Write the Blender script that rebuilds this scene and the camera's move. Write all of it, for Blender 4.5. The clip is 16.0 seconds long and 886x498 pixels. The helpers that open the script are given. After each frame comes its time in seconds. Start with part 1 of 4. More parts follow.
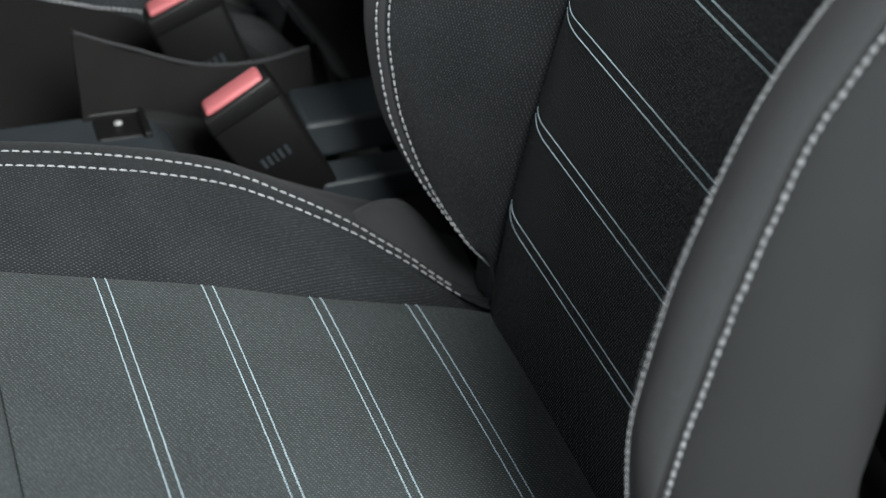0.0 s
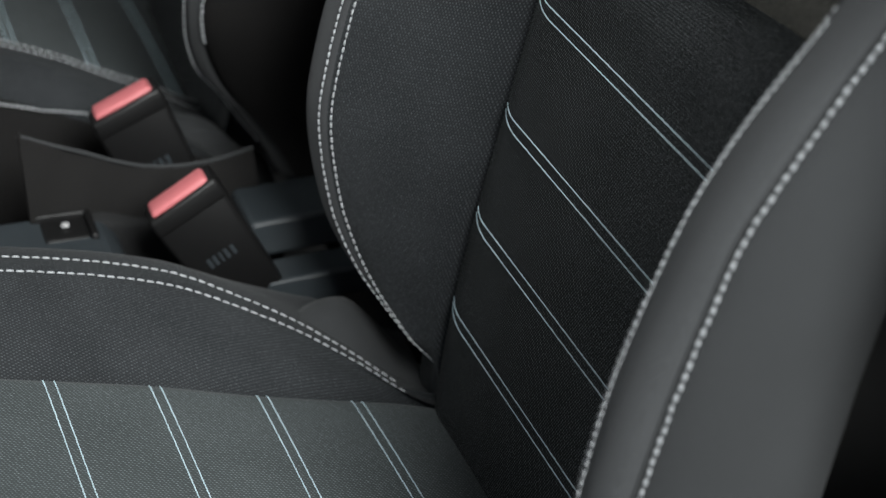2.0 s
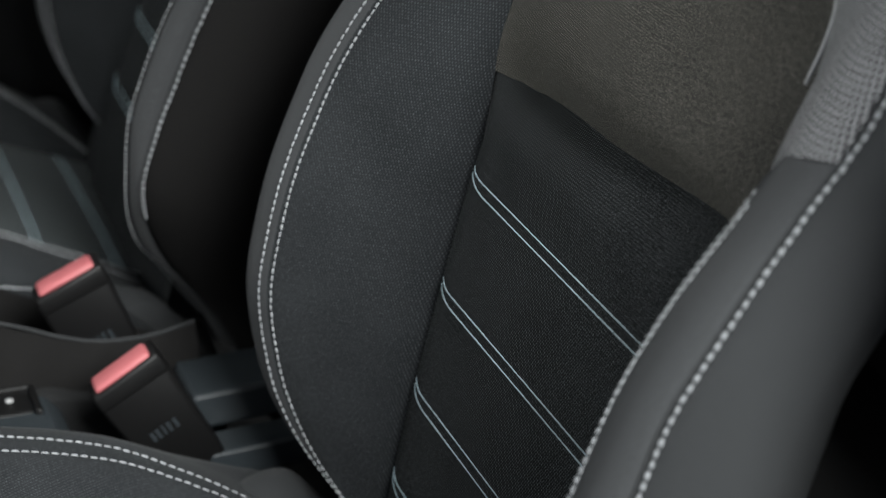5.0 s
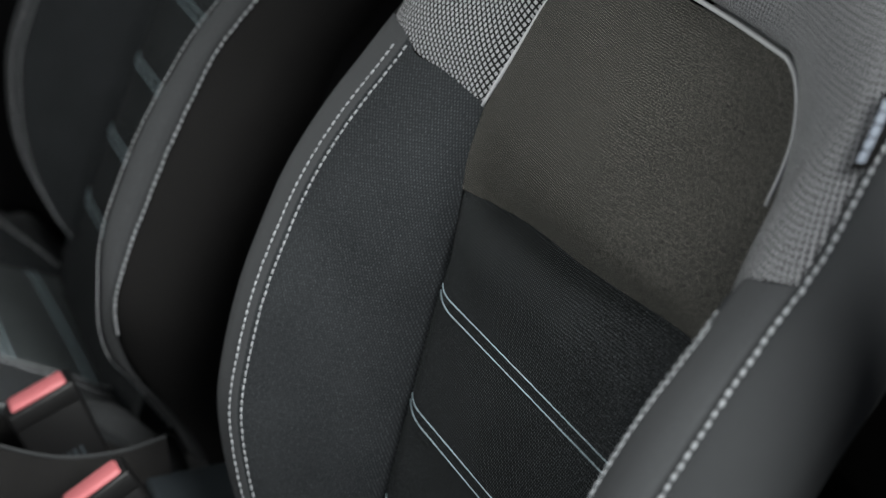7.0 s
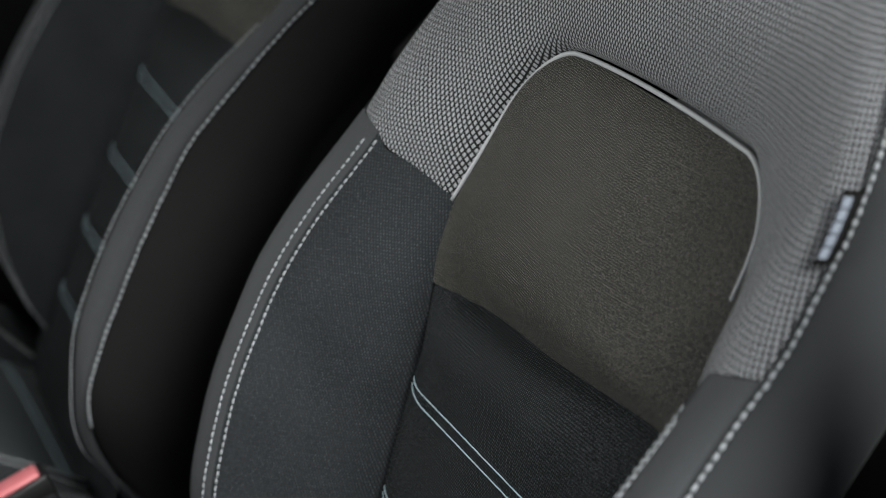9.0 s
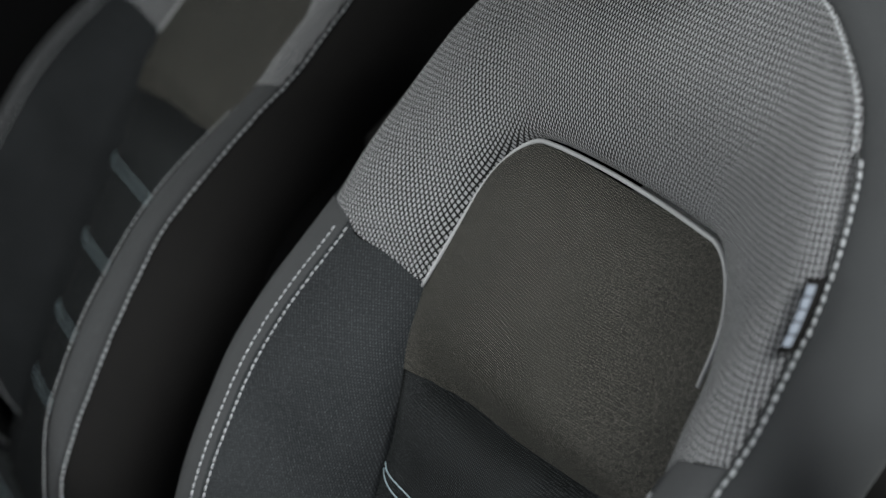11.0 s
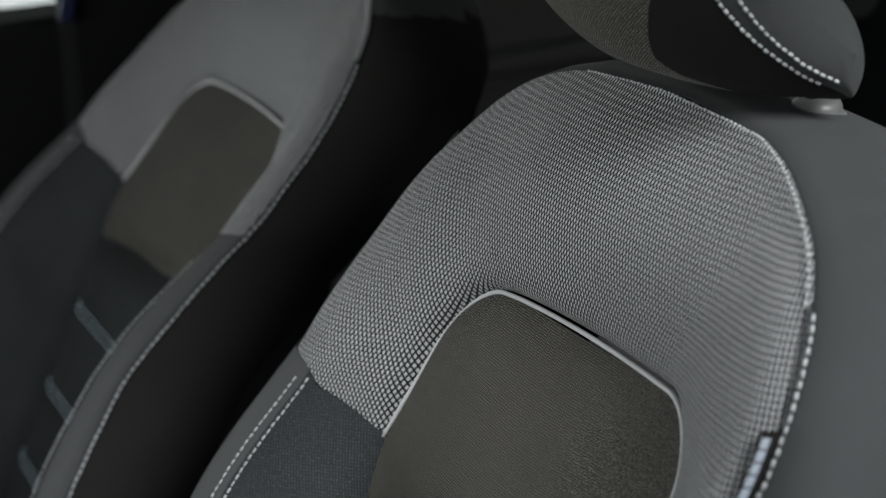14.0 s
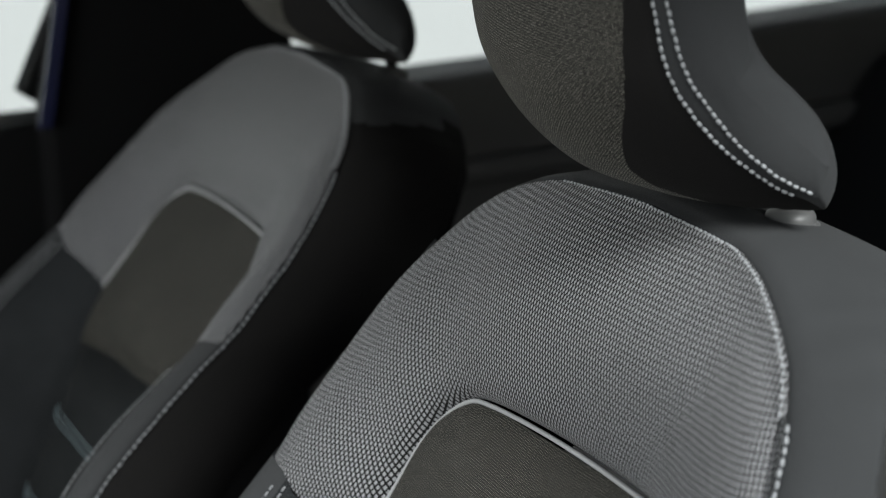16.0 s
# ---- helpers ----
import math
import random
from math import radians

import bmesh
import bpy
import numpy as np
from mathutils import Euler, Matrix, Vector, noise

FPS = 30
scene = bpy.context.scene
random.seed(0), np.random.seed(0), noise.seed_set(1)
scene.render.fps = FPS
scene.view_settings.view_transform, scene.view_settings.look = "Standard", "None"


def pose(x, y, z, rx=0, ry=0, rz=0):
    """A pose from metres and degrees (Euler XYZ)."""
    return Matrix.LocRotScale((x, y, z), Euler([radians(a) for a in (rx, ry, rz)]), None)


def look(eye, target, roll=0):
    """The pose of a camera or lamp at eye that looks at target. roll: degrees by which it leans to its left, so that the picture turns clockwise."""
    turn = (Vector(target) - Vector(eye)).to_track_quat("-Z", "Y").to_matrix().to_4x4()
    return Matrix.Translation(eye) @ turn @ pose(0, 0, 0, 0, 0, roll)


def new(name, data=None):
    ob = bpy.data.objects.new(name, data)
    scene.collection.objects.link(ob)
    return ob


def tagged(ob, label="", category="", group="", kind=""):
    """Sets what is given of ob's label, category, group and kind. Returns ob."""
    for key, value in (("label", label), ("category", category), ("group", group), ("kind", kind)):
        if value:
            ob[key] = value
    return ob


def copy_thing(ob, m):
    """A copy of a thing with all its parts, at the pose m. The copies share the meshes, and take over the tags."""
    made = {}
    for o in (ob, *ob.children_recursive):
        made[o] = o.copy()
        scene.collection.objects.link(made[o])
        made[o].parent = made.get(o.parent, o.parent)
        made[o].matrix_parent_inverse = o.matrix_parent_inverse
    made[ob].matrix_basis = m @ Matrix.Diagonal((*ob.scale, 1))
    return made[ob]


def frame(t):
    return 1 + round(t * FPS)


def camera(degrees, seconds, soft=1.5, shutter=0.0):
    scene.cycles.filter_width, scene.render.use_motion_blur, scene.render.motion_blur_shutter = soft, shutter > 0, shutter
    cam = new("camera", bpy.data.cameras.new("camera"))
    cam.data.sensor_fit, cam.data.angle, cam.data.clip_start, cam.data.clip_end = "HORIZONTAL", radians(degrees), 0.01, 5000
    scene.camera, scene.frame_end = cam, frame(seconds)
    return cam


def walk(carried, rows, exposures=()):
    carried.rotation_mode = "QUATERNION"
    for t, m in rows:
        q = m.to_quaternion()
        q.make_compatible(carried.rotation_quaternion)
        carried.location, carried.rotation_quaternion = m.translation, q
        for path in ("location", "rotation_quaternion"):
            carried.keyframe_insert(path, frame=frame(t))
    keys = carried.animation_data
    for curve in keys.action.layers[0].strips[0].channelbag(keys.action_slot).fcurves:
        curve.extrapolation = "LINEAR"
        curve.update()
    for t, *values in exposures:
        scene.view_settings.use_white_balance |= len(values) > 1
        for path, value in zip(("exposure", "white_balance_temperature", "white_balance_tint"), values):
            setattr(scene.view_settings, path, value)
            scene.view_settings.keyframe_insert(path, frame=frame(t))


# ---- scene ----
cam = camera(22.18, 16.0, soft=1.1)
cam.data.dof.use_dof = True
cam.data.dof.focus_distance = 1.47
cam.data.dof.aperture_fstop = 6.0
ROWS = [
    (0.0, 0.1435, -1.1632, 1.4627, 58.452, 1.943, -16.358),
    (0.5, 0.1428, -1.1677, 1.4697, 58.845, 1.928, -16.777),
    (1.0, 0.1422, -1.1720, 1.4764, 59.315, 1.917, -17.195),
    (1.5, 0.1416, -1.1762, 1.4828, 59.833, 1.919, -17.587),
    (2.0, 0.1412, -1.1803, 1.4889, 60.379, 1.936, -17.944),
    (2.5, 0.1410, -1.1842, 1.4948, 60.882, 1.962, -18.270),
    (3.0, 0.1408, -1.1880, 1.5004, 61.452, 1.985, -18.592),
    (3.5, 0.1407, -1.1916, 1.5058, 62.036, 2.015, -18.882),
    (4.0, 0.1407, -1.1952, 1.5110, 62.720, 2.055, -19.146),
    (6.5, 0.1419, -1.2109, 1.5335, 65.945, 2.041, -20.113),
    (7.0, 0.1424, -1.2137, 1.5374, 66.590, 2.063, -20.274),
    (7.5, 0.1429, -1.2163, 1.5410, 67.136, 2.095, -20.418),
    (8.0, 0.1434, -1.2189, 1.5445, 67.661, 2.126, -20.583),
    (8.5, 0.1440, -1.2213, 1.5479, 68.120, 2.166, -20.748),
    (9.0, 0.1447, -1.2237, 1.5510, 68.585, 2.196, -20.938),
    (11.5, 0.1484, -1.2338, 1.5645, 71.009, 2.403, -21.742),
    (12.0, 0.1492, -1.2355, 1.5667, 71.609, 2.414, -21.862),
    (12.5, 0.1500, -1.2371, 1.5689, 72.141, 2.419, -21.992),
    (13.0, 0.1508, -1.2386, 1.5709, 72.695, 2.419, -22.131),
    (13.5, 0.1516, -1.2401, 1.5728, 73.248, 2.415, -22.260),
    (14.0, 0.1524, -1.2414, 1.5746, 73.872, 2.397, -22.396),
    (14.5, 0.1532, -1.2427, 1.5763, 74.548, 2.370, -22.521),
    (15.0, 0.1540, -1.2439, 1.5780, 75.211, 2.332, -22.633),
    (15.5, 0.1547, -1.2450, 1.5795, 75.812, 2.291, -22.726),
    (16.0, 0.1554, -1.2460, 1.5810, 76.416, 2.253, -22.806),
]
walk(cam, [(t, pose(x, y, z, rx, ry, rz)) for t, x, y, z, rx, ry, rz in ROWS],
     exposures=[(0.0, 0.55, 6400, 6), (16.0, 0.55, 6400, 6)])

# ---- light ----
world = bpy.data.worlds.new("sky")
scene.world = world
world.use_nodes = True
wn = world.node_tree.nodes
sky = wn.new("ShaderNodeTexSky")
sky.sky_type = "NISHITA"
sky.sun_disc = False
sky.sun_elevation = radians(38.1)
sky.sun_rotation = radians(168.7)
sky.dust_density = 2.0
sky.ozone_density = 1.5
grey = wn.new("ShaderNodeHueSaturation")
grey.inputs["Saturation"].default_value = 0.75
world.node_tree.links.new(sky.outputs[0], grey.inputs["Color"])
world.node_tree.links.new(grey.outputs[0], wn["Background"].inputs[0])
wn["Background"].inputs[1].default_value = 0.038
sun = new("sun", bpy.data.lights.new("sun", "SUN"))
sun.data.energy = 4.3
sun.data.angle = radians(24)
sun.data.color = (0.975, 0.985, 0.98)
sun.matrix_world = look((0.40, -2.0, 1.6), (0.0, 0.0, 0.0))

# daylight through the windscreen's opening
screen = new("windscreen_daylight", bpy.data.lights.new("windscreen_daylight", "AREA"))
screen.data.shape = "RECTANGLE"
screen.data.size = 0.9
screen.data.size_y = 0.24
screen.data.energy = 9.0
screen.data.color = (0.985, 0.985, 0.965)
screen.matrix_world = look((-0.62, 0.35, 1.29), (0.70, 0.33, 1.25))

# ---- materials ----
def mat(name, base, rough=0.6, metal=0.0, sheen=0.0):
    m = bpy.data.materials.new(name)
    m.use_nodes = True
    b = m.node_tree.nodes["Principled BSDF"]
    b.inputs["Base Color"].default_value = (*base, 1)
    b.inputs["Roughness"].default_value = rough
    b.inputs["Metallic"].default_value = metal
    b.inputs["Sheen Weight"].default_value = sheen
    b.inputs["Sheen Roughness"].default_value = 0.45
    return m

def N(m, kind, **values):
    n = m.node_tree.nodes.new(kind)
    for k, v in values.items():
        n.inputs[k.replace("_", " ")].default_value = v
    return n

def op(m, how, a, b=None):
    n = m.node_tree.nodes.new("ShaderNodeMath")
    n.operation = how
    for i, v in ((0, a), (1, b)):
        if v is None:
            continue
        if isinstance(v, (int, float)):
            n.inputs[i].default_value = v
        else:
            m.node_tree.links.new(v, n.inputs[i])
    return n.outputs[0]

def mix(m, fac, a, b):
    n = m.node_tree.nodes.new("ShaderNodeMix")
    n.data_type = "RGBA"
    for sock, v in ((n.inputs[0], fac), (n.inputs[6], a), (n.inputs[7], b)):
        if isinstance(v, (int, float)):
            sock.default_value = v
        elif isinstance(v, tuple):
            sock.default_value = (*v, 1)
        else:
            m.node_tree.links.new(v, sock)
    return n.outputs[2]

def woven(name, dark, light, period_u, period_v, bump, rough=0.9, sheen=0.05, twill=0.0, stain=0.25, gloss=0.08):
    """Fabric woven from small knots; the surface map is in metres."""
    m = mat(name, dark, rough, 0, sheen)
    m.node_tree.nodes["Principled BSDF"].inputs["Specular IOR Level"].default_value = gloss
    links, b = m.node_tree.links, m.node_tree.nodes["Principled BSDF"]
    uv = m.node_tree.nodes.new("ShaderNodeUVMap")
    sep = m.node_tree.nodes.new("ShaderNodeSeparateXYZ")
    links.new(uv.outputs[0], sep.inputs[0])
    u, v = sep.outputs[0], sep.outputs[1]
    wob = N(m, "ShaderNodeTexNoise", Scale=240.0, Detail=2.0)
    links.new(uv.outputs[0], wob.inputs["Vector"])
    shake = op(m, "MULTIPLY", op(m, "SUBTRACT", wob.outputs[0], 0.5), 2.8)
    a = op(m, "ADD", op(m, "MULTIPLY", u, 2 * math.pi / period_u), shake)
    c = op(m, "ADD", op(m, "MULTIPLY", v, 2 * math.pi / period_v), shake)
    if twill:
        a2 = op(m, "ADD", a, op(m, "MULTIPLY", c, twill))
        c = op(m, "SUBTRACT", c, op(m, "MULTIPLY", a, twill))
        a = a2
    knot = op(m, "MULTIPLY", op(m, "SINE", a), op(m, "SINE", c))
    ramp = m.node_tree.nodes.new("ShaderNodeMapRange")
    ramp.interpolation_type = "SMOOTHSTEP"
    links.new(knot, ramp.inputs[0])
    ramp.inputs[1].default_value, ramp.inputs[2].default_value = 0.05, 0.92
    thread = N(m, "ShaderNodeTexNoise", Scale=0.9 / period_u, Detail=2.0)
    links.new(uv.outputs[0], thread.inputs["Vector"])
    cell = m.node_tree.nodes.new("ShaderNodeMapRange")
    links.new(thread.outputs[0], cell.inputs[0])
    cell.inputs[1].default_value, cell.inputs[2].default_value = 0.30, 0.70
    cell.inputs[3].default_value, cell.inputs[4].default_value = 0.12, 1.35
    spots = N(m, "ShaderNodeTexNoise", Scale=14.0, Detail=3.0)
    links.new(uv.outputs[0], spots.inputs["Vector"])
    f = op(m, "MULTIPLY", ramp.outputs[0], cell.outputs[0])
    f = op(m, "ADD", op(m, "MULTIPLY", f, 1.0 - stain), op(m, "MULTIPLY", spots.outputs[0], stain))
    links.new(mix(m, f, dark, light), b.inputs["Base Color"])
    bp = N(m, "ShaderNodeBump", Strength=0.8, Distance=bump)
    links.new(f, bp.inputs["Height"])
    links.new(bp.outputs[0], b.inputs["Normal"])
    return m

def honeycomb(name):
    """Open spacer mesh: pale threads round dark lozenge holes."""
    m = mat(name, (0.1, 0.1, 0.1), 0.6, 0, 0.15)
    m.node_tree.nodes["Principled BSDF"].inputs["Specular IOR Level"].default_value = 0.2
    links, b = m.node_tree.links, m.node_tree.nodes["Principled BSDF"]
    uv = m.node_tree.nodes.new("ShaderNodeUVMap")
    sep = m.node_tree.nodes.new("ShaderNodeSeparateXYZ")
    links.new(uv.outputs[0], sep.inputs[0])
    wob = N(m, "ShaderNodeTexNoise", Scale=60.0, Detail=2.0)
    links.new(uv.outputs[0], wob.inputs["Vector"])
    shake = op(m, "MULTIPLY", op(m, "SUBTRACT", wob.outputs[0], 0.5), 0.5)
    a = op(m, "ADD", op(m, "MULTIPLY", sep.outputs[0], math.pi / 0.0039), shake)
    c = op(m, "ADD", op(m, "MULTIPLY", sep.outputs[1], math.pi / 0.0074), shake)
    p = op(m, "ABSOLUTE", op(m, "SINE", op(m, "ADD", a, c)))
    q = op(m, "ABSOLUTE", op(m, "SINE", op(m, "SUBTRACT", a, c)))
    low = op(m, "MINIMUM", p, q)
    ramp = m.node_tree.nodes.new("ShaderNodeMapRange")
    ramp.interpolation_type = "SMOOTHSTEP"
    links.new(low, ramp.inputs[0])
    ramp.inputs[1].default_value, ramp.inputs[2].default_value = 0.44, 0.68
    ramp.inputs[3].default_value, ramp.inputs[4].default_value = 0.0, 1.0
    fine = N(m, "ShaderNodeTexNoise", Scale=900.0, Detail=1.0)
    links.new(uv.outputs[0], fine.inputs["Vector"])
    tone = mix(m, fine.outputs[0], (0.20, 0.20, 0.209), (0.54, 0.54, 0.558))
    links.new(mix(m, ramp.outputs[0], (0.004, 0.004, 0.004), tone), b.inputs["Base Color"])
    bp = N(m, "ShaderNodeBump", Strength=0.8, Distance=0.0006)
    links.new(ramp.outputs[0], bp.inputs["Height"])
    links.new(bp.outputs[0], b.inputs["Normal"])
    return m

def grained(name, base, rough, bump=0.0003, scale=700.0, vary=0.25, metal=0.0):
    m = mat(name, base, rough, metal)
    links, b = m.node_tree.links, m.node_tree.nodes["Principled BSDF"]
    co = m.node_tree.nodes.new("ShaderNodeTexCoord")
    n1 = N(m, "ShaderNodeTexNoise", Scale=scale, Detail=3.0)
    n2 = N(m, "ShaderNodeTexNoise", Scale=9.0, Detail=4.0)
    links.new(co.outputs["Object"], n1.inputs["Vector"])
    links.new(co.outputs["Object"], n2.inputs["Vector"])
    dark = tuple(c * (1 - vary) for c in base)
    lite = tuple(min(1, c * (1 + vary)) for c in base)
    links.new(mix(m, n2.outputs[0], dark, lite), b.inputs["Base Color"])
    r = op(m, "ADD", op(m, "MULTIPLY", n2.outputs[0], 0.16), rough - 0.08)
    links.new(r, b.inputs["Roughness"])
    bp = N(m, "ShaderNodeBump", Strength=0.6, Distance=bump)
    links.new(n1.outputs[0], bp.inputs["Height"])
    links.new(bp.outputs[0], b.inputs["Normal"])
    return m

SMOOTH = woven("smooth_grey_cloth", (0.046, 0.047, 0.049), (0.080, 0.082, 0.086), 0.0012, 0.0012, 0.0001)
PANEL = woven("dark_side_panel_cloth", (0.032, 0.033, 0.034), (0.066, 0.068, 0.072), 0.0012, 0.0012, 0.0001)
BOLSTER = woven("charcoal_bolster_cloth", (0.0108, 0.0114, 0.0124), (0.071, 0.076, 0.081), 0.0024, 0.0044, 0.0003, stain=0.3)
INSERT = woven("black_insert_cloth", (0.0034, 0.0034, 0.0036), (0.123, 0.131, 0.136), 0.0024, 0.0042, 0.0003, sheen=0.01, stain=0.12, gloss=0.03)
CUSHION = woven("cushion_twill", (0.036, 0.041, 0.042), (0.150, 0.169, 0.174), 0.0032, 0.0046, 0.0003, twill=0.5, stain=0.25)
OLIVE = woven("brown_black_upper_cloth", (0.004, 0.0038, 0.0032), (0.37, 0.351, 0.304), 0.0019, 0.0034, 0.0014, rough=0.7, stain=0.06, gloss=0.15)
SPACER = honeycomb("silver_spacer_mesh")
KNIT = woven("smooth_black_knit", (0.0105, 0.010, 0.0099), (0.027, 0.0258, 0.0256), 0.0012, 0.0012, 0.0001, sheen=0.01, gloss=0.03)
THREAD = grained("pale_grey_thread", (0.36, 0.37, 0.385), 0.6, 0.0002, 2500)
THIN_THREAD = grained("blue_grey_thread", (0.43, 0.55, 0.60), 0.6, 0.0002, 2500)
PIPE = grained("silver_grey_piping", (0.44, 0.44, 0.45), 0.5, 0.0001, 1500)
PLASTIC = grained("black_grained_plastic", (0.006, 0.0058, 0.006), 0.45, 0.0004, 900)
PLASTIC.node_tree.nodes["Principled BSDF"].inputs["Specular IOR Level"].default_value = 0.3
GREY_PLASTIC = grained("slate_console_plastic", (0.024, 0.029, 0.033), 0.40, 0.0003, 900)
RED = grained("red_buckle_button", (0.47, 0.13, 0.14), 0.5, 0.0001, 900, 0.08)
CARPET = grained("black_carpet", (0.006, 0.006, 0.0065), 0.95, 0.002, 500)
LINING = grained("grey_headlining", (0.38, 0.38, 0.37), 0.9, 0.0006, 600, 0.06)
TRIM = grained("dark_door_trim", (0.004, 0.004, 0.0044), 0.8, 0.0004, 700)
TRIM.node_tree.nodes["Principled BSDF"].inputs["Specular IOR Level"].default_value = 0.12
# paler copy of the front trim; missing rear light is put into its colour
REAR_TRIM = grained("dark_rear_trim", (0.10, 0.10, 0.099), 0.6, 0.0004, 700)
PILLAR = grained("grey_pillar_trim", (0.034, 0.034, 0.034), 0.6, 0.0003, 700)
SLEEVE = grained("grey_guide_plastic", (0.09, 0.09, 0.09), 0.45, 0.0001, 900)
PAINT = grained("deep_blue_paint", (0.005, 0.007, 0.034), 0.25, 0.00005, 300)
ASPHALT = grained("grey_asphalt", (0.07, 0.07, 0.07), 0.9, 0.004, 90)
TAGCLOTH = grained("pale_woven_line", (0.30, 0.33, 0.39), 0.8, 0.0003, 1500)
WHITE = grained("white_mark", (0.36, 0.36, 0.36), 0.5, 0.0001, 900)
GLASS = mat("window_glass", (0.9, 0.93, 0.92), 0.0)
GLASS.node_tree.nodes["Principled BSDF"].inputs["Transmission Weight"].default_value = 1.0
GLASS.node_tree.nodes["Principled BSDF"].inputs["IOR"].default_value = 1.05

# ---- mesh tools ----
def link_mesh(name, verts, faces, material, parent=None, uvs=None, label="", smooth=True):
    me = bpy.data.meshes.new(name)
    me.from_pydata(verts, [], faces)
    if uvs is not None:
        layer = me.uv_layers.new(name="map")
        idx = np.zeros(len(me.loops), dtype=np.int32)
        me.loops.foreach_get("vertex_index", idx)
        layer.data.foreach_set("uv", np.asarray(uvs, dtype=np.float32)[idx].ravel())
    me.materials.append(material)
    if smooth:
        me.polygons.foreach_set("use_smooth", [True] * len(me.polygons))
    ob = new(name, me)
    if parent is not None:
        ob.parent = parent
    if label:
        ob["label"] = label
    return ob

def part(name, bm, material, parent, label="", smooth=True):
    me = bpy.data.meshes.new(name)
    bm.to_mesh(me)
    bm.free()
    me.materials.append(material)
    if smooth:
        me.polygons.foreach_set("use_smooth", [True] * len(me.polygons))
    ob = new(name, me)
    if parent is not None:
        ob.parent = parent
    if label:
        ob["label"] = label
    return ob

def sheet(name, P, material, parent, label="", flip=False):
    """A curved panel from a grid of points (rows x columns x 3), with a map in metres along it."""
    P = np.asarray(P, float)
    n, k, _ = P.shape
    du = np.zeros((n, k))
    dv = np.zeros((n, k))
    du[:, 1:] = np.cumsum(np.linalg.norm(np.diff(P, axis=1), axis=2), axis=1)
    du -= du[:, k // 2:k // 2 + 1]
    dv[1:] = np.cumsum(np.linalg.norm(np.diff(P, axis=0), axis=2), axis=0)
    dv[:] = dv[:, k // 2:k // 2 + 1]
    idx = np.arange(n * k).reshape(n, k)
    q = np.stack([idx[:-1, :-1], idx[:-1, 1:], idx[1:, 1:], idx[1:, :-1]], -1).reshape(-1, 4)
    if flip:
        q = q[:, ::-1]
    return link_mesh(name, P.reshape(-1, 3).tolist(), q.tolist(), material, parent, np.stack([du, dv], -1).reshape(-1, 2), label)

def remap(ob, u, v):
    """Lay the cloth's map anew: u and v in metres for each vertex."""
    vi = np.zeros(len(ob.data.loops), dtype=np.int32)
    ob.data.loops.foreach_get("vertex_index", vi)
    ob.data.uv_layers[0].data.foreach_set("uv", np.stack([u, v], 1).astype(np.float32)[vi].ravel())

def curve_at(table, x):
    """Smooth interpolation (Catmull-Rom through a table of x and y)."""
    xs, ys = np.array([r[0] for r in table], float), np.array([r[1] for r in table], float)
    x = np.clip(np.asarray(x, float), xs[0], xs[-1])
    s = np.gradient(ys, xs)
    i = np.clip(np.searchsorted(xs, x) - 1, 0, len(xs) - 2)
    h = xs[i + 1] - xs[i]
    t = (x - xs[i]) / h
    return ((2 * t ** 3 - 3 * t ** 2 + 1) * ys[i] + (t ** 3 - 2 * t ** 2 + t) * h * s[i]
            + (3 * t ** 2 - 2 * t ** 3) * ys[i + 1] + (t ** 3 - t ** 2) * h * s[i + 1])

def resample(P, step):
    P = np.asarray(P, float)
    d = np.r_[0, np.cumsum(np.linalg.norm(np.diff(P, axis=0), axis=1))]
    n = max(2, int(round(d[-1] / step)) + 1)
    t = np.linspace(0, d[-1], n)
    return np.stack([np.interp(t, d, P[:, j]) for j in range(3)], 1)

def tube_data(P, r, sides=8, flat=1.0, normals=None):
    P = np.asarray(P, float)
    T = np.gradient(P, axis=0)
    T /= np.linalg.norm(T, axis=1)[:, None] + 1e-12
    if normals is None:
        normals = np.tile(np.array([[-0.8, -0.5, 0.3]]), (len(P), 1))
    A = np.cross(T, normals)
    A /= np.linalg.norm(A, axis=1)[:, None] + 1e-12
    B = np.cross(A, T)
    r = np.broadcast_to(np.asarray(r, float), (len(P),))
    ang = np.arange(sides) * 2 * math.pi / sides
    V = (P[:, None] + (A[:, None] * np.cos(ang)[None, :, None] + B[:, None] * flat * np.sin(ang)[None, :, None]) * r[:, None, None]).reshape(-1, 3)
    F = []
    n = len(P)
    for i in range(n - 1):
        for j in range(sides):
            F.append((i * sides + j, i * sides + (j + 1) % sides, (i + 1) * sides + (j + 1) % sides, (i + 1) * sides + j))
    F.append(tuple(range(sides))[::-1])
    F.append(tuple((n - 1) * sides + j for j in range(sides)))
    return V, F

def tube(name, P, r, material, parent, label="", sides=8, flat=1.0):
    V, F = tube_data(P, r, sides, flat)
    return link_mesh(name, V.tolist(), F, material, parent, None, label)

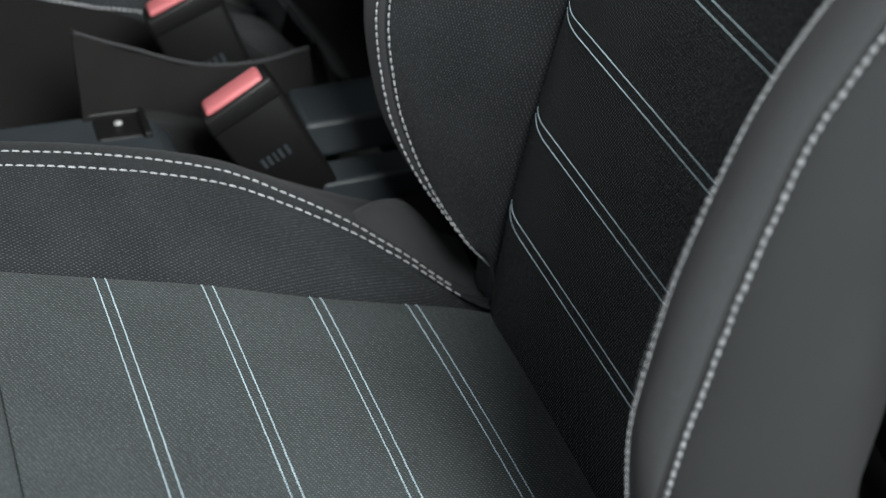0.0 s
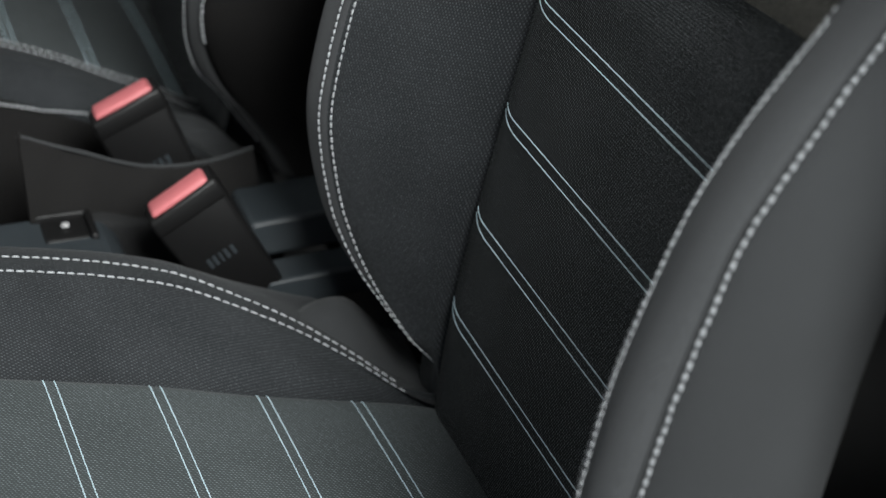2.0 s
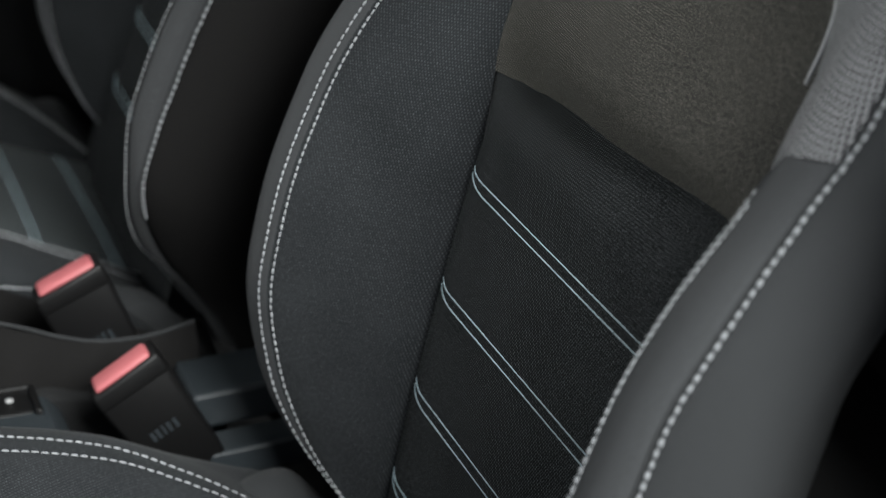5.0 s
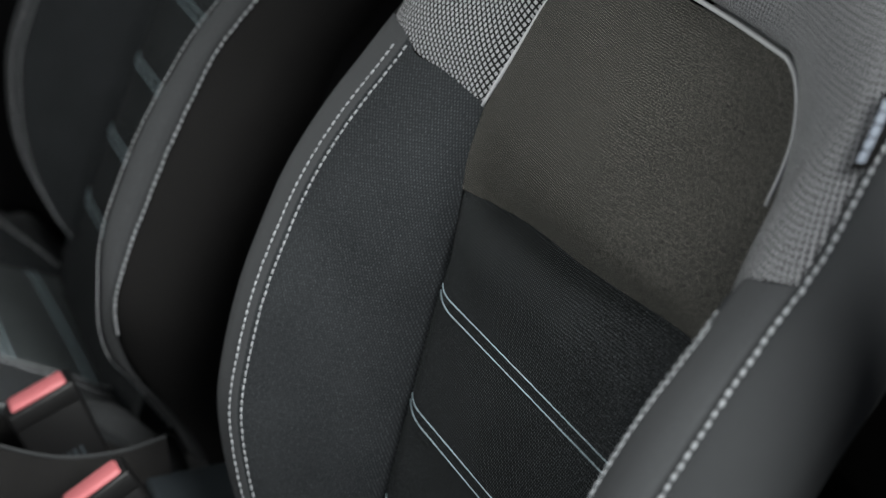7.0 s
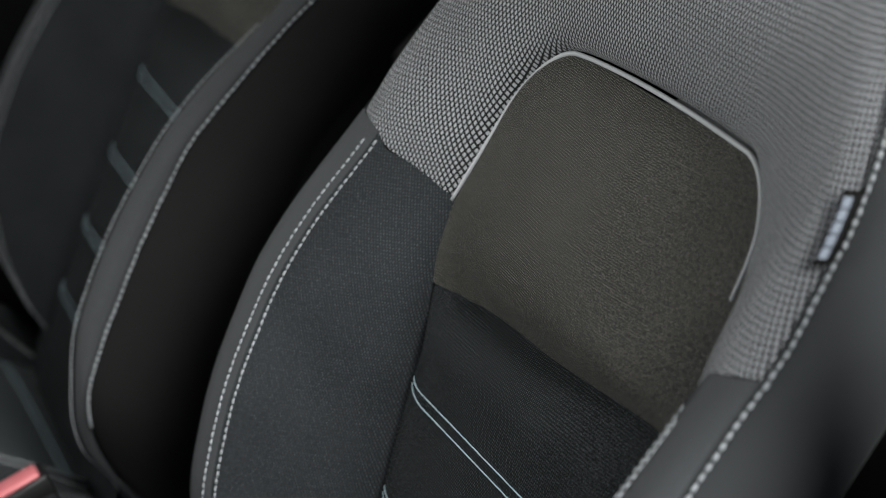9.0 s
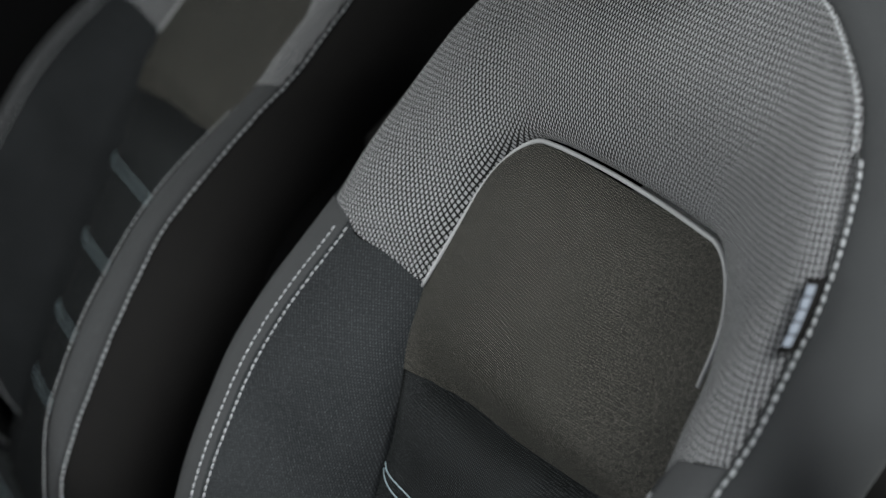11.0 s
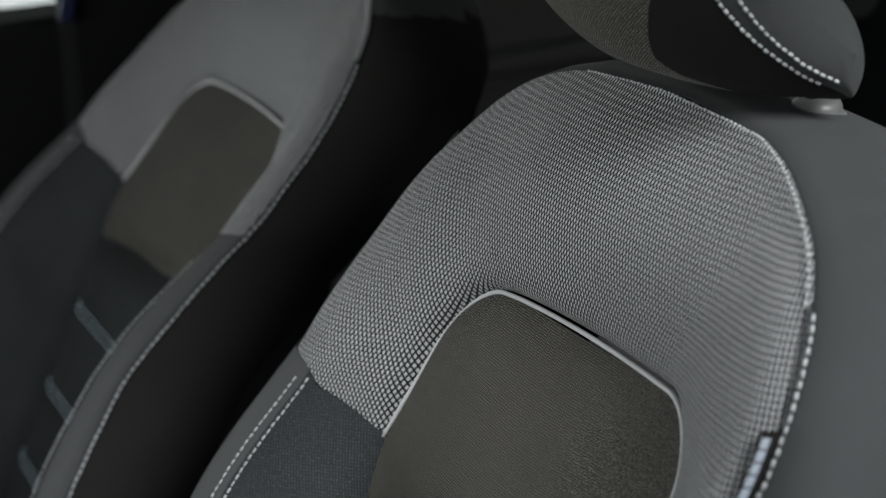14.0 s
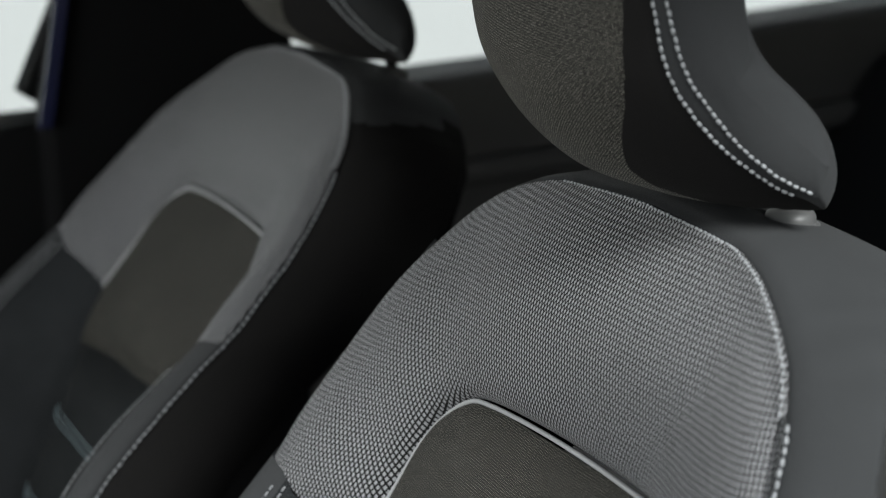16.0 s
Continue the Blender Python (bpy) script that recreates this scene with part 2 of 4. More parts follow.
def stitches(name, P, material, parent, pitch=0.005, r=0.0009, fill=0.78, lift=0.0004, normal=(-0.8, -0.5, 0.3), label="", jitter=0.12):
    """A seam row: every stitch is a small capsule that dips into the cloth at both ends."""
    P = resample(P, 0.001)
    d = np.r_[0, np.cumsum(np.linalg.norm(np.diff(P, axis=0), axis=1))]
    rnd = random.Random(len(P))
    nrm = np.array(normal) / np.linalg.norm(normal)
    V, F, base = [], [], 0
    k = int(d[-1] / pitch)
    for i in range(k):
        s0 = (i + 0.5 - fill / 2) * pitch
        s1 = (i + 0.5 + fill / 2) * pitch
        t = np.array([s0, s0 + (s1 - s0) * 0.2, s0 + (s1 - s0) * 0.8, s1])
        Q = np.stack([np.interp(t, d, P[:, j]) for j in range(3)], 1)
        Q = Q + nrm * np.array([-0.3, 1, 1, -0.3])[:, None] * lift
        T = Q[-1] - Q[0]
        side = np.cross(T, nrm)
        side /= np.linalg.norm(side) + 1e-12
        Q = Q + side * rnd.uniform(-1, 1) * r * jitter * 2
        rr = r * (1 + rnd.uniform(-jitter, jitter))
        v, f = tube_data(Q, np.array([0.35, 1, 1, 0.35]) * rr, 6, 0.8, np.tile(nrm, (4, 1)))
        V.extend(v.tolist())
        F.extend([tuple(a + base for a in q) for q in f])
        base += len(v)
    ob = link_mesh(name, V, F, material, parent, None, label)
    ob["kind"] = "stuff"
    return ob

def box_bm(x0, x1, y0, y1, z0, z1, bevel=0.004, segs=2):
    bm = bmesh.new()
    bmesh.ops.create_cube(bm, size=1.0)
    for v in bm.verts:
        v.co = Vector(((x0 + x1) / 2 + v.co.x * (x1 - x0), (y0 + y1) / 2 + v.co.y * (y1 - y0), (z0 + z1) / 2 + v.co.z * (z1 - z0)))
    if bevel:
        bmesh.ops.bevel(bm, geom=bm.edges[:], offset=bevel, segments=segs, affect="EDGES", profile=0.5)
    return bm

def empty(name, label="", category="", group="", at=(0, 0, 0)):
    ob = new(name)
    ob.location = at
    return tagged(ob, label, category, group)

# ---- the seat: shape of the backrest by height, from its own centre plane ----
X_IN = [(0.435, 0.503), (0.506, 0.519), (0.575, 0.531), (0.658, 0.550), (0.729, 0.571), (0.805, 0.595), (0.884, 0.620), (0.955, 0.647), (1.001, 0.670), (1.054, 0.700), (1.092, 0.720), (1.125, 0.738), (1.16, 0.757), (1.20, 0.776), (1.24, 0.796), (1.27, 0.808)]
W_IN = [(0.435, 0.158), (0.66, 0.164), (0.80, 0.166), (0.955, 0.170), (1.00, 0.182), (1.27, 0.184)]
X_RIDGE = [(0.43, 0.602), (0.53, 0.570), (0.578, 0.543), (0.61, 0.527), (0.641, 0.507), (0.677, 0.494), (0.723, 0.488), (0.767, 0.488), (0.813, 0.499), (0.855, 0.513), (0.899, 0.533), (0.94, 0.555), (0.98, 0.584), (1.024, 0.624), (1.064, 0.660), (1.107, 0.695), (1.146, 0.724), (1.189, 0.754), (1.232, 0.783), (1.268, 0.800)]
W_RIDGE = [(0.43, 0.160), (0.575, 0.166), (0.61, 0.176), (0.636, 0.217), (0.67, 0.240), (0.717, 0.252), (0.77, 0.256), (0.98, 0.256), (1.07, 0.251), (1.15, 0.238), (1.19, 0.226), (1.232, 0.195), (1.268, 0.133)]
X_OUT = [(0.443, 0.638), (0.569, 0.572), (0.643, 0.514), (0.714, 0.491), (0.76, 0.498), (0.80, 0.509), (0.85, 0.525), (0.90, 0.545), (0.941, 0.564), (0.971, 0.586), (0.998, 0.607), (1.034, 0.637), (1.067, 0.668), (1.10, 0.693), (1.13, 0.716), (1.158, 0.735), (1.192, 0.756), (1.221, 0.774), (1.25, 0.790), (1.266, 0.803)]
W_OUT = [(0.443, 0.22), (0.643, 0.262), (0.714, 0.288), (0.783, 0.296), (0.90, 0.298), (1.00, 0.294), (1.067, 0.288), (1.13, 0.275), (1.158, 0.265), (1.192, 0.248), (1.215, 0.230), (1.235, 0.207), (1.25, 0.180), (1.26, 0.152), (1.266, 0.125)]

def section_keys(z):
    """One level: the way from the insert's seam (0) over the stitched ridge (0.68) to the outer seam (1)."""
    xi, wi, xr, wr, xo, wo = (float(curve_at(t, z)) for t in (X_IN, W_IN, X_RIDGE, W_RIDGE, X_OUT, W_OUT))
    wi = min(wi, wo - 0.06)
    wr = min(max(wr, wi + 0.012), wo - 0.010)
    d = max(0.0, xi - xr)
    xo = max(xo, xr + 0.002)
    k = min(1.0, d / 0.06) * min(1.0, (wr - wi) / 0.06)
    return xi, [(0.0, wi, xi), (0.28, wi + (wr - wi) * 0.40, xi - d * 0.42), (0.52, wi + (wr - wi) * 0.80, xi - d * 0.83), (0.61, wr - max(0.002, 0.0085 * k), xr + 0.0062 * k), (0.68, wr, xr),
                (0.80, wr + (wo - wr) * 0.58, xr - 0.005 * k), (0.92, wo - 0.0025, xr - 0.002 * k + max(0.0, xo - xr) * 0.4), (1.0, wo, xo)]

def bolster_panel(side, zs, cols):
    """Grid from the insert's seam to the outer seam; groove along the seam."""
    out = []
    for z in zs:
        xi, key = section_keys(z)
        y = curve_at([(k[0], k[1]) for k in key], cols)
        x = curve_at([(k[0], k[2]) for k in key], cols) + 0.0085 * np.maximum(0, 1 - np.asarray(cols) / 0.07) ** 2 * float(np.interp(z, [0.90, 0.95], [1.0, 0.15])) + 0.014 * float(np.clip((0.612 - z) / 0.05, 0, 1))
        out.append(np.stack([x, side * y, np.full(len(cols), z)], 1))
    return np.array(out)

def seam_roll(z):
    """The padded roll along the upper end of the lower insert."""
    z = np.asarray(z, float)
    return 0.020 * np.clip((z - 0.928) / 0.029, 0, 1) ** 2 - 0.006 * np.exp(-((z - 0.928) / 0.026) ** 2)

def cross_drop(y):
    """The seam between the inserts slopes across the seat, as the upper insert's top does."""
    return np.interp(y, [-0.20, -0.155, 0.005, 0.125, 0.19], [-0.0125, -0.0095, 0.0022, 0.0063, 0.0025])

def insert_panel(zs, cols, pillow=0.008, dish=0.0):
    xi, wi = curve_at(X_IN, zs), curve_at(W_IN, zs)
    out = []
    for k in range(len(zs)):
        y = cols * wi[k]
        edge = np.clip((np.abs(cols) - 0.78) / 0.22, 0, 1.0)
        x = xi[k] + pillow * edge ** 2 + dish * (1 - cols ** 2)
        out.append(np.stack([x, y, np.full(len(cols), zs[k])], 1))
    return np.array(out)

def perimeter():
    zs = np.r_[np.linspace(0.45, 1.20, 60), np.linspace(1.205, 1.266, 24)]
    x, w = curve_at(X_OUT, zs), curve_at(W_OUT, zs)
    right = np.stack([x, -w, zs], 1)
    top_y = np.linspace(-w[-1], w[-1], 20)[1:-1]
    top = np.stack([np.full(18, x[-1]) + 0.002, top_y, np.full(18, 1.266) + 0.002 * (1 - (top_y / 0.125) ** 2)], 1)
    left = right[::-1] * np.array([1, -1, 1])
    per = np.vstack([right, top, left])
    per[:, 2] -= 0.004 * np.clip(-per[:, 1] / 0.12, 0, 1) * np.clip((per[:, 2] - 1.19) / 0.05, 0, 1)
    per[:, 2] -= 0.005 * np.clip(per[:, 1] / 0.12, 0, 1) * np.clip((per[:, 2] - 1.19) / 0.05, 0, 1)
    return per

def seam_offset(zs, table_x, table_w, side, dx=0.0, dw=0.0):
    return np.stack([curve_at(table_x, zs) + dx, side * (curve_at(table_w, zs) + dw), zs], 1)


LOW_FAR = [(0.0, 1.0), (0.15, 1.010), (0.3, 1.0185), (0.5, 1.027), (0.65, 1.037), (0.8, 1.043), (1.0, 1.043)]
LOW_NEAR = [(0.0, 1.0), (0.2, 1.015), (0.5, 1.035), (0.7, 1.051), (0.85, 1.057), (1.0, 1.058)]

def low_edge(c, side):
    """Height of the seam between bolster cloth and shoulder mesh, across the bolster."""
    return float(curve_at(LOW_FAR if side > 0 else LOW_NEAR, c))

def section(z):
    xi, key = section_keys(z)
    c = np.linspace(0, 1, 60)
    return curve_at([(k[0], k[1]) for k in key], c), curve_at([(k[0], k[2]) for k in key], c), xi

def shoulder_section(z, start=None):
    """The mesh lies taut from the piping to the ridge and rolls over it to the outer seam."""
    xi, wi, xr, wr, xo, wo = (float(curve_at(t, z)) for t in (X_IN, W_IN, X_RIDGE, W_RIDGE, X_OUT, W_OUT))
    wi = min(wi if start is None else start, wo - 0.06)
    wr = min(max(wr, wi + 0.03), wo - 0.010)
    xo = max(xo, xr + 0.002)
    d = max(0.0, xi - xr)
    key = [(0.0, wi, xi), (0.2, wi + (wr - wi) * 0.31, xi - d * 0.30), (0.4, wi + (wr - wi) * 0.61, xi - d * 0.61), (0.57, wi + (wr - wi) * 0.85, xi - d * 0.865),
           (0.68, wr, xr), (0.80, wr + (wo - wr) * 0.50, xr - 0.004), (0.92, wo - 0.004, xr + (xo - xr) * 0.3), (1.0, wo, xo)]
    c = np.linspace(0, 1, 200)
    return curve_at([(k[0], k[1]) for k in key], c), curve_at([(k[0], k[2]) for k in key], c), xi

def field(y, z):
    out = []
    for a, b in zip(np.abs(y), z):
        w, x, xi = section(b)
        out.append(xi if a <= w[0] else float(np.interp(a, w, x)))
    return np.array(out)

PANEL_HALF, PANEL_TOP, PANEL_RAD = 0.183, 1.122, 0.058

def panel_lean(y, z):
    """The upper insert tapers upwards and its top edge slopes a little across the seat."""
    k = np.clip((z - 1.0) / 0.122, 0, 1.1)
    y2 = y * (1 - 0.12 * k) - 0.008 * k - 0.007 * np.clip(-y / 0.12, 0, 1)
    return y2, z - 0.032 * y2 * k - 0.022 * k * np.clip(0.08 - y2, 0, 0.2)

def pipe_contour(n_side=14, n_corner=12, n_top=24):
    """The piping round the upper insert: up one side, over the top, down the other."""
    half, top, rad, low = PANEL_HALF, PANEL_TOP, PANEL_RAD, 1.0
    pts = [(half, z) for z in np.linspace(low, top - rad, n_side)]
    pts += [(half - rad + rad * math.cos(a), top - rad + rad * math.sin(a)) for a in np.linspace(0, math.pi / 2, n_corner)[1:]]
    mid = [(y, top + 0.003 * (1 - (y / (half - rad)) ** 2)) for y in np.linspace(half - rad, -(half - rad), n_top)[1:-1]]
    left = [(-y, z) for y, z in pts[::-1]]
    q = np.array(pts + mid + left)
    y, z = panel_lean(q[:, 0], q[:, 1])
    return np.stack([curve_at(X_IN, z), y, z], 1)

def outer_contour(n):
    per = perimeter()[::-1]
    lo1, lo2 = low_edge(1.0, 1), low_edge(1.0, -1)
    per = per[per[:, 2] > np.where(per[:, 1] > 0, lo1, lo2) + 0.002]
    per = np.vstack([[[float(curve_at(X_OUT, lo1)), float(curve_at(W_OUT, lo1)), lo1]], per, [[float(curve_at(X_OUT, lo2)), -float(curve_at(W_OUT, lo2)), lo2]]])
    d = np.r_[0, np.cumsum(np.linalg.norm(np.diff(per, axis=0), axis=1))]
    t = np.linspace(0, d[-1], n)
    return np.stack([np.interp(t, d, per[:, j]) for j in range(3)], 1)

C_IN = [(-0.012, 0.655), (0.033, 0.679), (0.098, 0.692), (0.177, 0.680), (0.196, 0.674), (0.254, 0.657), (0.326, 0.636), (0.401, 0.610), (0.47, 0.589), (0.51, 0.577), (0.545, 0.562), (0.58, 0.540), (0.616, 0.508)]
C_TOP = [(-0.02, 0.656), (0.028, 0.698), (0.105, 0.727), (0.158, 0.721), (0.21, 0.712), (0.286, 0.6945), (0.328, 0.6825), (0.366, 0.6685), (0.408, 0.647), (0.448, 0.625), (0.481, 0.603), (0.515, 0.579), (0.57, 0.549), (0.614, 0.529)]
C_W = [(-0.02, 0.235), (0.328, 0.240), (0.366, 0.237), (0.408, 0.226), (0.448, 0.209), (0.481, 0.191), (0.515, 0.166), (0.57, 0.160), (0.62, 0.160)]
C_HALF = 0.155

def cushion_bolster(side, xs, cols):
    zi, zt, w = curve_at(C_IN, xs), curve_at(C_TOP, xs), curve_at(C_W, xs)
    out = []
    for k in range(len(xs)):
        rise = zt[k] - zi[k]
        wide = 0.288 - w[k]
        slope = max(0.0, wide - 0.048)
        f = 1 - 0.9 * float(np.clip((xs[k] - 0.36) / 0.12, 0, 1)) ** 1.5
        key = [(0.0, C_HALF, zi[k] - 0.005), (0.06, C_HALF + 0.003, zi[k] + 0.003), (0.3, C_HALF + (w[k] - C_HALF) * 0.45, zi[k] + rise * 0.62 + 0.002),
               (0.55, w[k], zt[k]), (0.68, w[k] + wide * 0.55, zt[k] - 0.004 - slope * 0.10), (0.80, 0.285, zt[k] - 0.026 * f - slope * 0.10), (0.9, 0.288 + 0.02 * (1 - f), zt[k] - 0.07 * f - 0.006 - slope * 0.1), (1.0, 0.282 + 0.05 * (1 - f), zt[k] - 0.16 * f - 0.012)]
        y = curve_at([(a, b) for a, b, c in key], cols)
        z = curve_at([(a, c) for a, b, c in key], cols)
        out.append(np.stack([np.full(len(cols), xs[k]), side * y, z], 1))
    return np.array(out)

def cushion_insert(xs, cols, sag=-0.004):
    zi = curve_at(C_IN, xs)
    out = []
    for k in range(len(xs)):
        edge = np.clip((np.abs(cols) - 0.92) / 0.08, 0, 1)
        z = zi[k] - sag * (1 - cols ** 2) - 0.005 * edge ** 2
        out.append(np.stack([np.full(len(cols), xs[k]), cols * C_HALF, z], 1))
    return np.array(out)

def headrest_grid():
    """Closed side profile, swept across with a crowned face and soft ends."""
    prof = [(0.790, 1.284), (0.772, 1.292), (0.751, 1.309), (0.729, 1.337), (0.715, 1.367), (0.711, 1.40), (0.712, 1.435), (0.722, 1.465), (0.742, 1.490), (0.772, 1.500), (0.790, 1.490), (0.800, 1.460),
            (0.802, 1.425), (0.809, 1.397), (0.823, 1.372), (0.845, 1.349), (0.860, 1.331), (0.8665, 1.315), (0.863, 1.301), (0.851, 1.290), (0.832, 1.283), (0.808, 1.278)]
    prof = np.array(prof + prof[:1])
    d = np.r_[0, np.cumsum(np.linalg.norm(np.diff(prof, axis=0), axis=1))]
    t = np.linspace(0, d[-1], 121)
    q = np.stack([curve_at(list(zip(d, prof[:, 0])), t), curve_at(list(zip(d, prof[:, 1])), t)], 1)
    ends = [0.125, 0.129, 0.132, 0.134]
    ys = np.r_[[-e for e in ends[::-1]], np.linspace(-0.119, 0.119, 27), ends]
    shrink = np.interp(np.abs(ys), [0, 0.119] + ends, [0, 0, 0.002, 0.005, 0.010, 0.017])
    c = np.array([0.80, 1.37])
    out = []
    for y, s in zip(ys, shrink):
        p = q.copy()
        front = np.clip((0.873 - p[:, 0]) / 0.083, 0, 1) * np.interp(np.arange(121), [0, 50, 70, 100, 104, 120], [1, 1, 0, 0, 1, 1])
        p[:, 0] += curve_at([(1.26, 0.070), (1.30, 0.060), (1.33, 0.0495), (1.36, 0.0425), (1.40, 0.0365), (1.44, 0.032), (1.52, 0.030)], p[:, 1]) * min(1.0, abs(y) / 0.125) ** 2.2 * front
        if abs(y) > 0.1:
            # the folded cloth lies in a soft round at the rear foot
            for _ in range(8):
                r = p[:-1]
                r = 0.5 * r + 0.25 * (np.roll(r, 1, axis=0) + np.roll(r, -1, axis=0))
                soft = np.interp(np.arange(120), [0, 5, 88, 96, 119], [1, 0, 0, 1, 1])[:, None]
                p[:-1] = r * soft + p[:-1] * (1 - soft)
                p[-1] = p[0]
        v = c - p
        v /= np.linalg.norm(v, axis=1)[:, None] + 1e-9
        p = p + v * s
        out.append(np.stack([p[:, 0], np.full(len(p), y), p[:, 1]], 1))
    return np.array(out)

def side_cap(ring, side):
    """Rings that close a headrest side towards the middle line between its front and its back."""
    ring = ring[:-1]
    rear = 85 + int(np.argmax(ring[85:119, 0]))
    ring = np.roll(ring, -rear, axis=0)
    top = int(np.argmax(ring[:, 2]))
    ring = np.concatenate([ring, ring[:1]])
    front, back = ring[:top + 1], ring[top:][::-1]
    way = []
    for chain in (front, back):
        d = np.r_[0, np.cumsum(np.linalg.norm(np.diff(chain, axis=0), axis=1))]
        way.append(d / d[-1])
    s = np.linspace(0, 1, 81)
    mid = sum(np.stack([np.interp(s, w, c[:, k]) for k in range(3)], 1) for w, c in zip(way, (front, back))) / 2
    for _ in range(6):
        mid[1:-1] = 0.5 * mid[1:-1] + 0.25 * (mid[:-2] + mid[2:])
    along = np.r_[way[0], way[1][::-1][1:]]
    along = 0.06 + 0.88 * along
    m = np.stack([np.interp(along, s, mid[:, k]) for k in range(3)], 1)
    rows = []
    for k in (1.0, 0.9, 0.75, 0.55, 0.3, 0.0):
        p = m + (ring - m) * k
        p[:, 1] += side * 0.004 * (1 - k ** 2)
        rows.append(np.concatenate([np.roll(p[:-1], rear, axis=0), np.roll(p[:-1], rear, axis=0)[:1]]))
    return np.array(rows)

def build_seat(label, group, shaded_side):
    seat = empty("car_seat", label, "car seat", group)
    cols = np.linspace(-1, 1, 61)
    wide = np.linspace(-1.25, 1.25, 75)
    lower = insert_panel(np.linspace(0.45, 0.957, 110), wide)
    lower[:, :, 0] += seam_roll(lower[:, :, 2]) * np.maximum(0, 1 - np.abs(wide[None, :]) ** np.where(wide[None, :] > 0, 8, 24))
    lower[:, :, 0] -= 0.0060 * np.clip((np.abs(wide[None, :]) - 0.78) / 0.22, 0, 1.0) ** 2 * np.interp(lower[:, :, 2], [0.90, 0.95], [0, 1])
    lower[:, :, 2] -= cross_drop(lower[:, :, 1]) * np.clip((lower[:, :, 2] - 0.86) / 0.07, 0, 1)
    back = sheet("backrest", lower, INSERT, seat, "black woven lower insert")
    # upper insert, with rounded upper corners
    turn = PANEL_TOP - PANEL_RAD
    zz = np.r_[np.linspace(0.9501, turn, 40), turn + PANEL_RAD * np.sin(np.linspace(0.1, math.pi / 2, 14))]
    half = np.where(zz < turn, np.minimum(PANEL_HALF + 0.06 * np.clip((1.0 - zz) / 0.012, 0, 1), curve_at(W_IN, zz) + 0.06 * np.clip((1.0 - zz) / 0.012, 0, 1)), PANEL_HALF - PANEL_RAD + np.sqrt(np.maximum(0, PANEL_RAD ** 2 - (zz - turn) ** 2)))
    P = []
    for z, h in zip(zz, half):
        y2, z2 = panel_lean(cols * h, np.full(61, z))
        z2 = z2 - cross_drop(y2) * min(1.0, max(0.0, (1.0 - z) / 0.05))
        x2 = curve_at(X_IN, z2) - 0.023 * np.maximum(0, 1 - (y2 / PANEL_HALF) ** 2) * math.sin(math.pi * min(1.0, (z - 0.950) / 0.174)) ** 0.8 + 0.020 * math.exp(-((z - 0.950) / 0.026) ** 2) * np.where(y2 > 0, np.maximum(0, 1 - (y2 / 0.172) ** 4), np.maximum(0, 1 - (np.abs(y2) / 0.19) ** 10))
        P.append(np.stack([x2, y2, z2], 1))
    P = np.array(P)
    sheet("upper_insert", P, OLIVE, back, "brown-black coarse woven upper insert")
    # bolsters: coarse cloth inside the stitched ridge, smooth cloth outside it
    for side in (1, -1):
        for name, c0, c1, n, cloth, text in (("bolster", 0.0, 0.645, 40, BOLSTER, "charcoal woven inner bolster face"), ("bolster_edge", 0.645, 1.0, 26, SMOOTH, "smooth dark grey bolster edge")):
            c2 = np.linspace(c0, c1, n)
            levels = np.linspace(0, 1, 90)
            g = np.zeros((90, n, 3))
            for j in range(n):
                z = 0.532 + (low_edge(c2[j], side) - 0.532) * levels
                g[:, j] = bolster_panel(side, z, c2[j:j + 1])[:, 0]
            ob = sheet(name, g, cloth, back, text, flip=side > 0)
            f3 = g.reshape(-1, 3)
            remap(ob, -0.6 * (f3[:, 0] - curve_at(X_IN, f3[:, 2])) + 0.8 * side * f3[:, 1], f3[:, 2] * 1.05)
        zs = np.linspace(0.556, 1.033, 155)
        for c, lift in ((0.68, -0.0016), (0.61, -0.0010)):
            g2 = bolster_panel(side, zs, np.array([c]))[:, 0]
            if side < 0 and c > 0.65:
                g2 = np.array([bolster_panel(side, [z], np.array([0.69 + 0.09 * min(1.0, max(0.0, (0.95 - z) / 0.2))]))[0, 0] for z in zs]) + np.array([-0.0016, -0.0018, 0])
            stitches("seam_thread", g2 + np.array([lift, 0.0004 * side, 0]), THREAD, back, 0.0058, 0.0008, normal=(-0.8, -0.5 * side, 0.2))
        zs = np.linspace(0.68, 1.20, 160)
        stitches("seam_thread", seam_offset(zs, X_OUT, W_OUT, side, 0.001, 0.0016), THREAD, back, 0.0064, 0.0011, 0.82, normal=(-0.35, side * 0.9, 0.1))
        tube("seam_cord", seam_offset(np.linspace(0.68, 1.20, 90), X_OUT, W_OUT, side, -0.0015, -0.0002), 0.0011, PANEL, back, "dark seam edge", 6)
    # spacer mesh shoulder panel
    inner = pipe_contour()
    outer = outer_contour(len(inner))
    r = np.linspace(0, 1, 40)
    g = np.zeros((40, len(inner), 3))
    sides = np.where(inner[:, 1] > 0, 1, -1)
    arc = np.zeros((40, len(inner)))
    near_side = np.clip((1.10 - inner[:, 2]) / 0.09, 0, 1)
